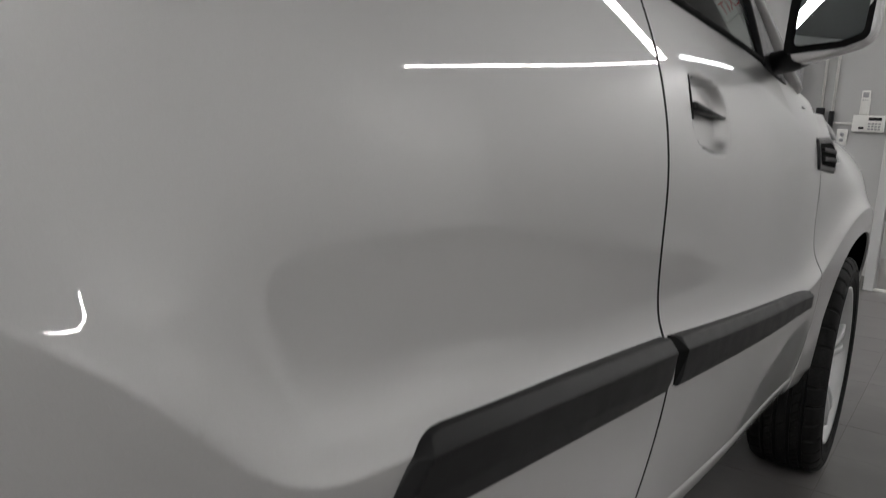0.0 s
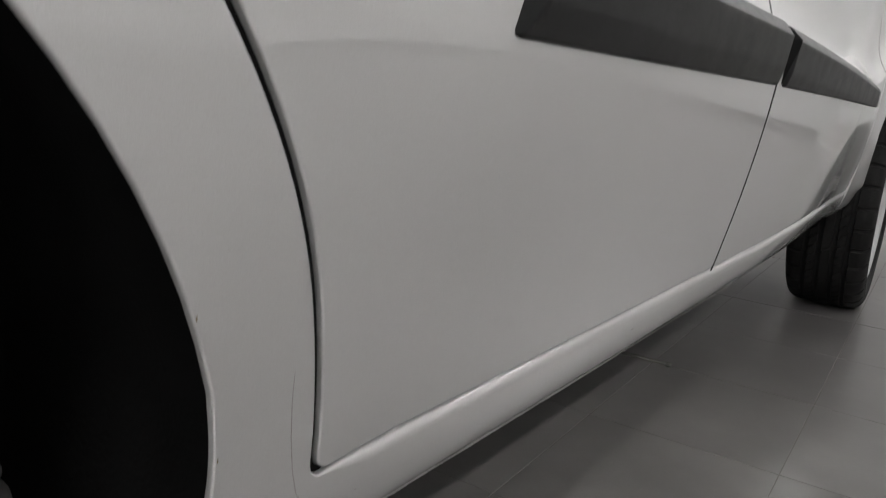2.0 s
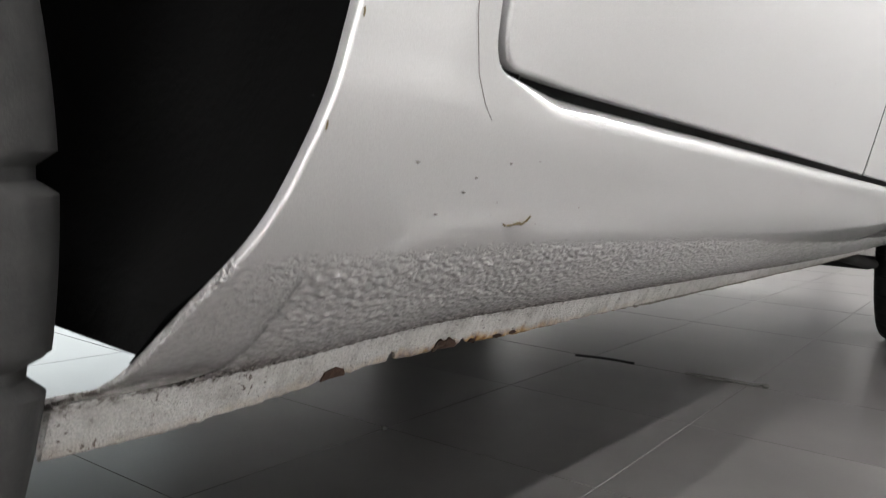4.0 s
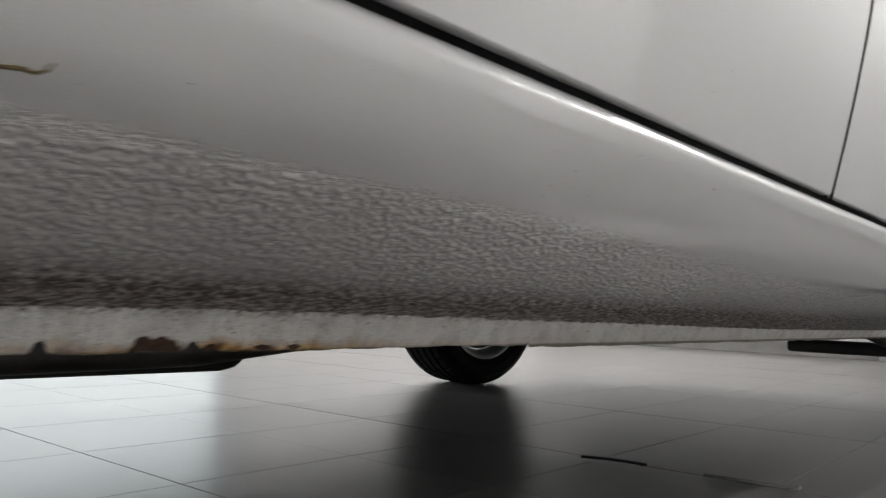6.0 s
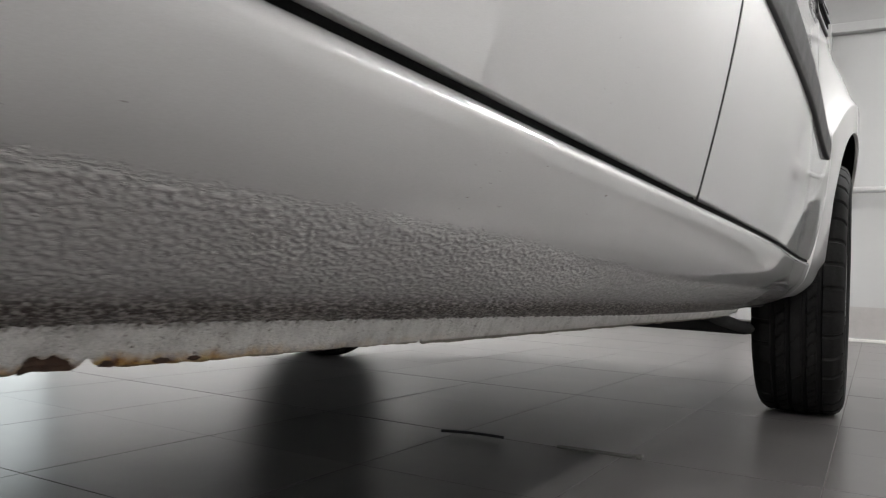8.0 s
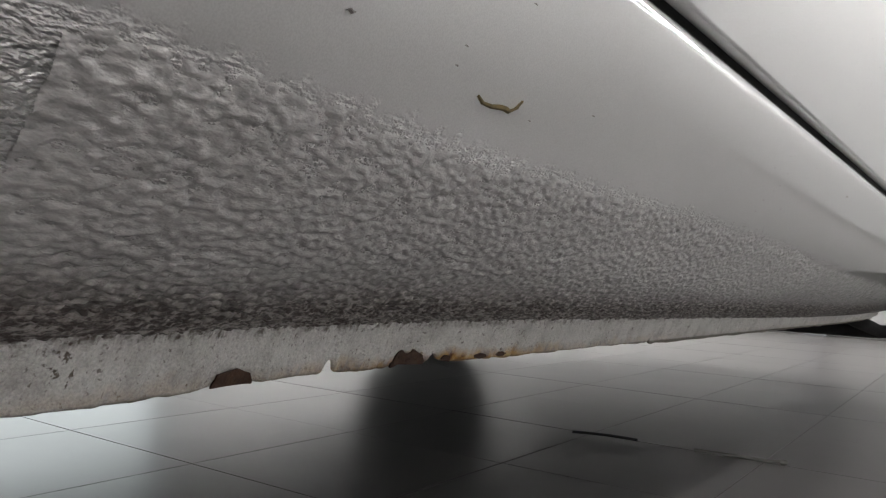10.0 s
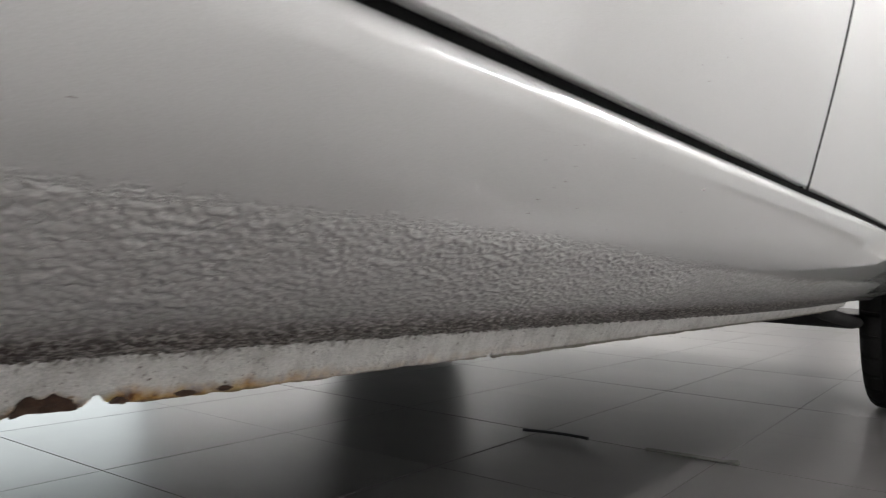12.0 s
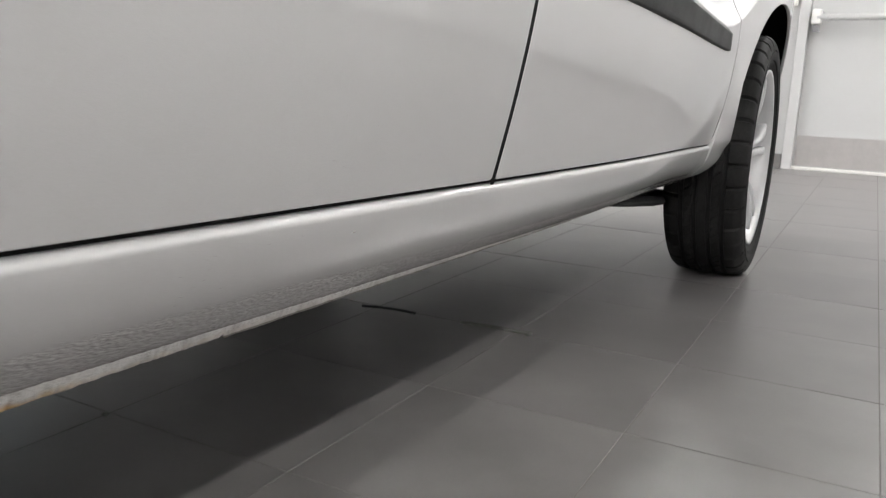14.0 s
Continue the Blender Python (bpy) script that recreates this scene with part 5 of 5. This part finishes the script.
# ---------------------------------------------------------------- tiled floor
floor = structure("floor", box_bm(LEFT_X - 0.2, RIGHT_X + 0.2, BACK_Y - 0.2, WALL_Y + 0.2, -0.15, -0.0009), M_GROUT_LIGHT, "dark grey stoneware tiles with pale joints", "floor")
TW, TL, JOINT, TURN = 0.310, 0.3365, 0.0016, radians(2.75)


def tile_data(bev=0.00025):
    a, b = TW / 2 - JOINT / 2, TL / 2 - JOINT / 2
    verts = [(sx * a, sy * b, -0.006) for sx, sy in ((-1, -1), (1, -1), (1, 1), (-1, 1))]
    verts += [(sx * a, sy * b, -bev) for sx, sy in ((-1, -1), (1, -1), (1, 1), (-1, 1))]
    verts += [(sx * (a - bev), sy * (b - bev), 0.0) for sx, sy in ((-1, -1), (1, -1), (1, 1), (-1, 1))]
    faces = [(8, 9, 10, 11)]
    for k in range(4):
        q = (k + 1) % 4
        faces += [(k, q, 4 + q, 4 + k), (4 + k, 4 + q, 8 + q, 8 + k)]
    return verts, faces


tv, tf = tile_data()
tile_me = bpy.data.meshes.new("tile")
tile_me.from_pydata(tv, [], tf)
tile_me.materials.append(M_TILE)
rest_v, rest_f = [], []
count = 0
for i in range(-17, 15):
    for j in range(-20, 20):
        u, v = (i + 0.5) * TW, (j + 0.5) * TL
        x, y = 0.936 + u * math.cos(TURN) - v * math.sin(TURN), 1.360 + u * math.sin(TURN) + v * math.cos(TURN)
        if not (LEFT_X - 0.15 < x < RIGHT_X + 0.15 and BACK_Y - 0.15 < y < WALL_Y + 0.15):
            continue
        dz = 0.0002 * math.sin(i * 12.9 + j * 78.2)
        if -0.9 < x < 1.7 and 0.3 < y < 4.8 and count < 300:
            ob = new("tile", tile_me)
            ob.parent = floor
            ob.matrix_local = Matrix.Translation((x, y, dz)) @ Matrix.Rotation(TURN, 4, "Z")
            count += 1
        else:
            base = len(rest_v)
            for p in tv:
                rest_v.append((x + p[0] * math.cos(TURN) - p[1] * math.sin(TURN), y + p[0] * math.sin(TURN) + p[1] * math.cos(TURN), p[2] + dz))
            rest_f += [tuple(base + k for k in fc) for fc in tf]
tagged(mesh_part("tiles", rest_v, rest_f, M_TILE, floor, smooth=False), kind="stuff")
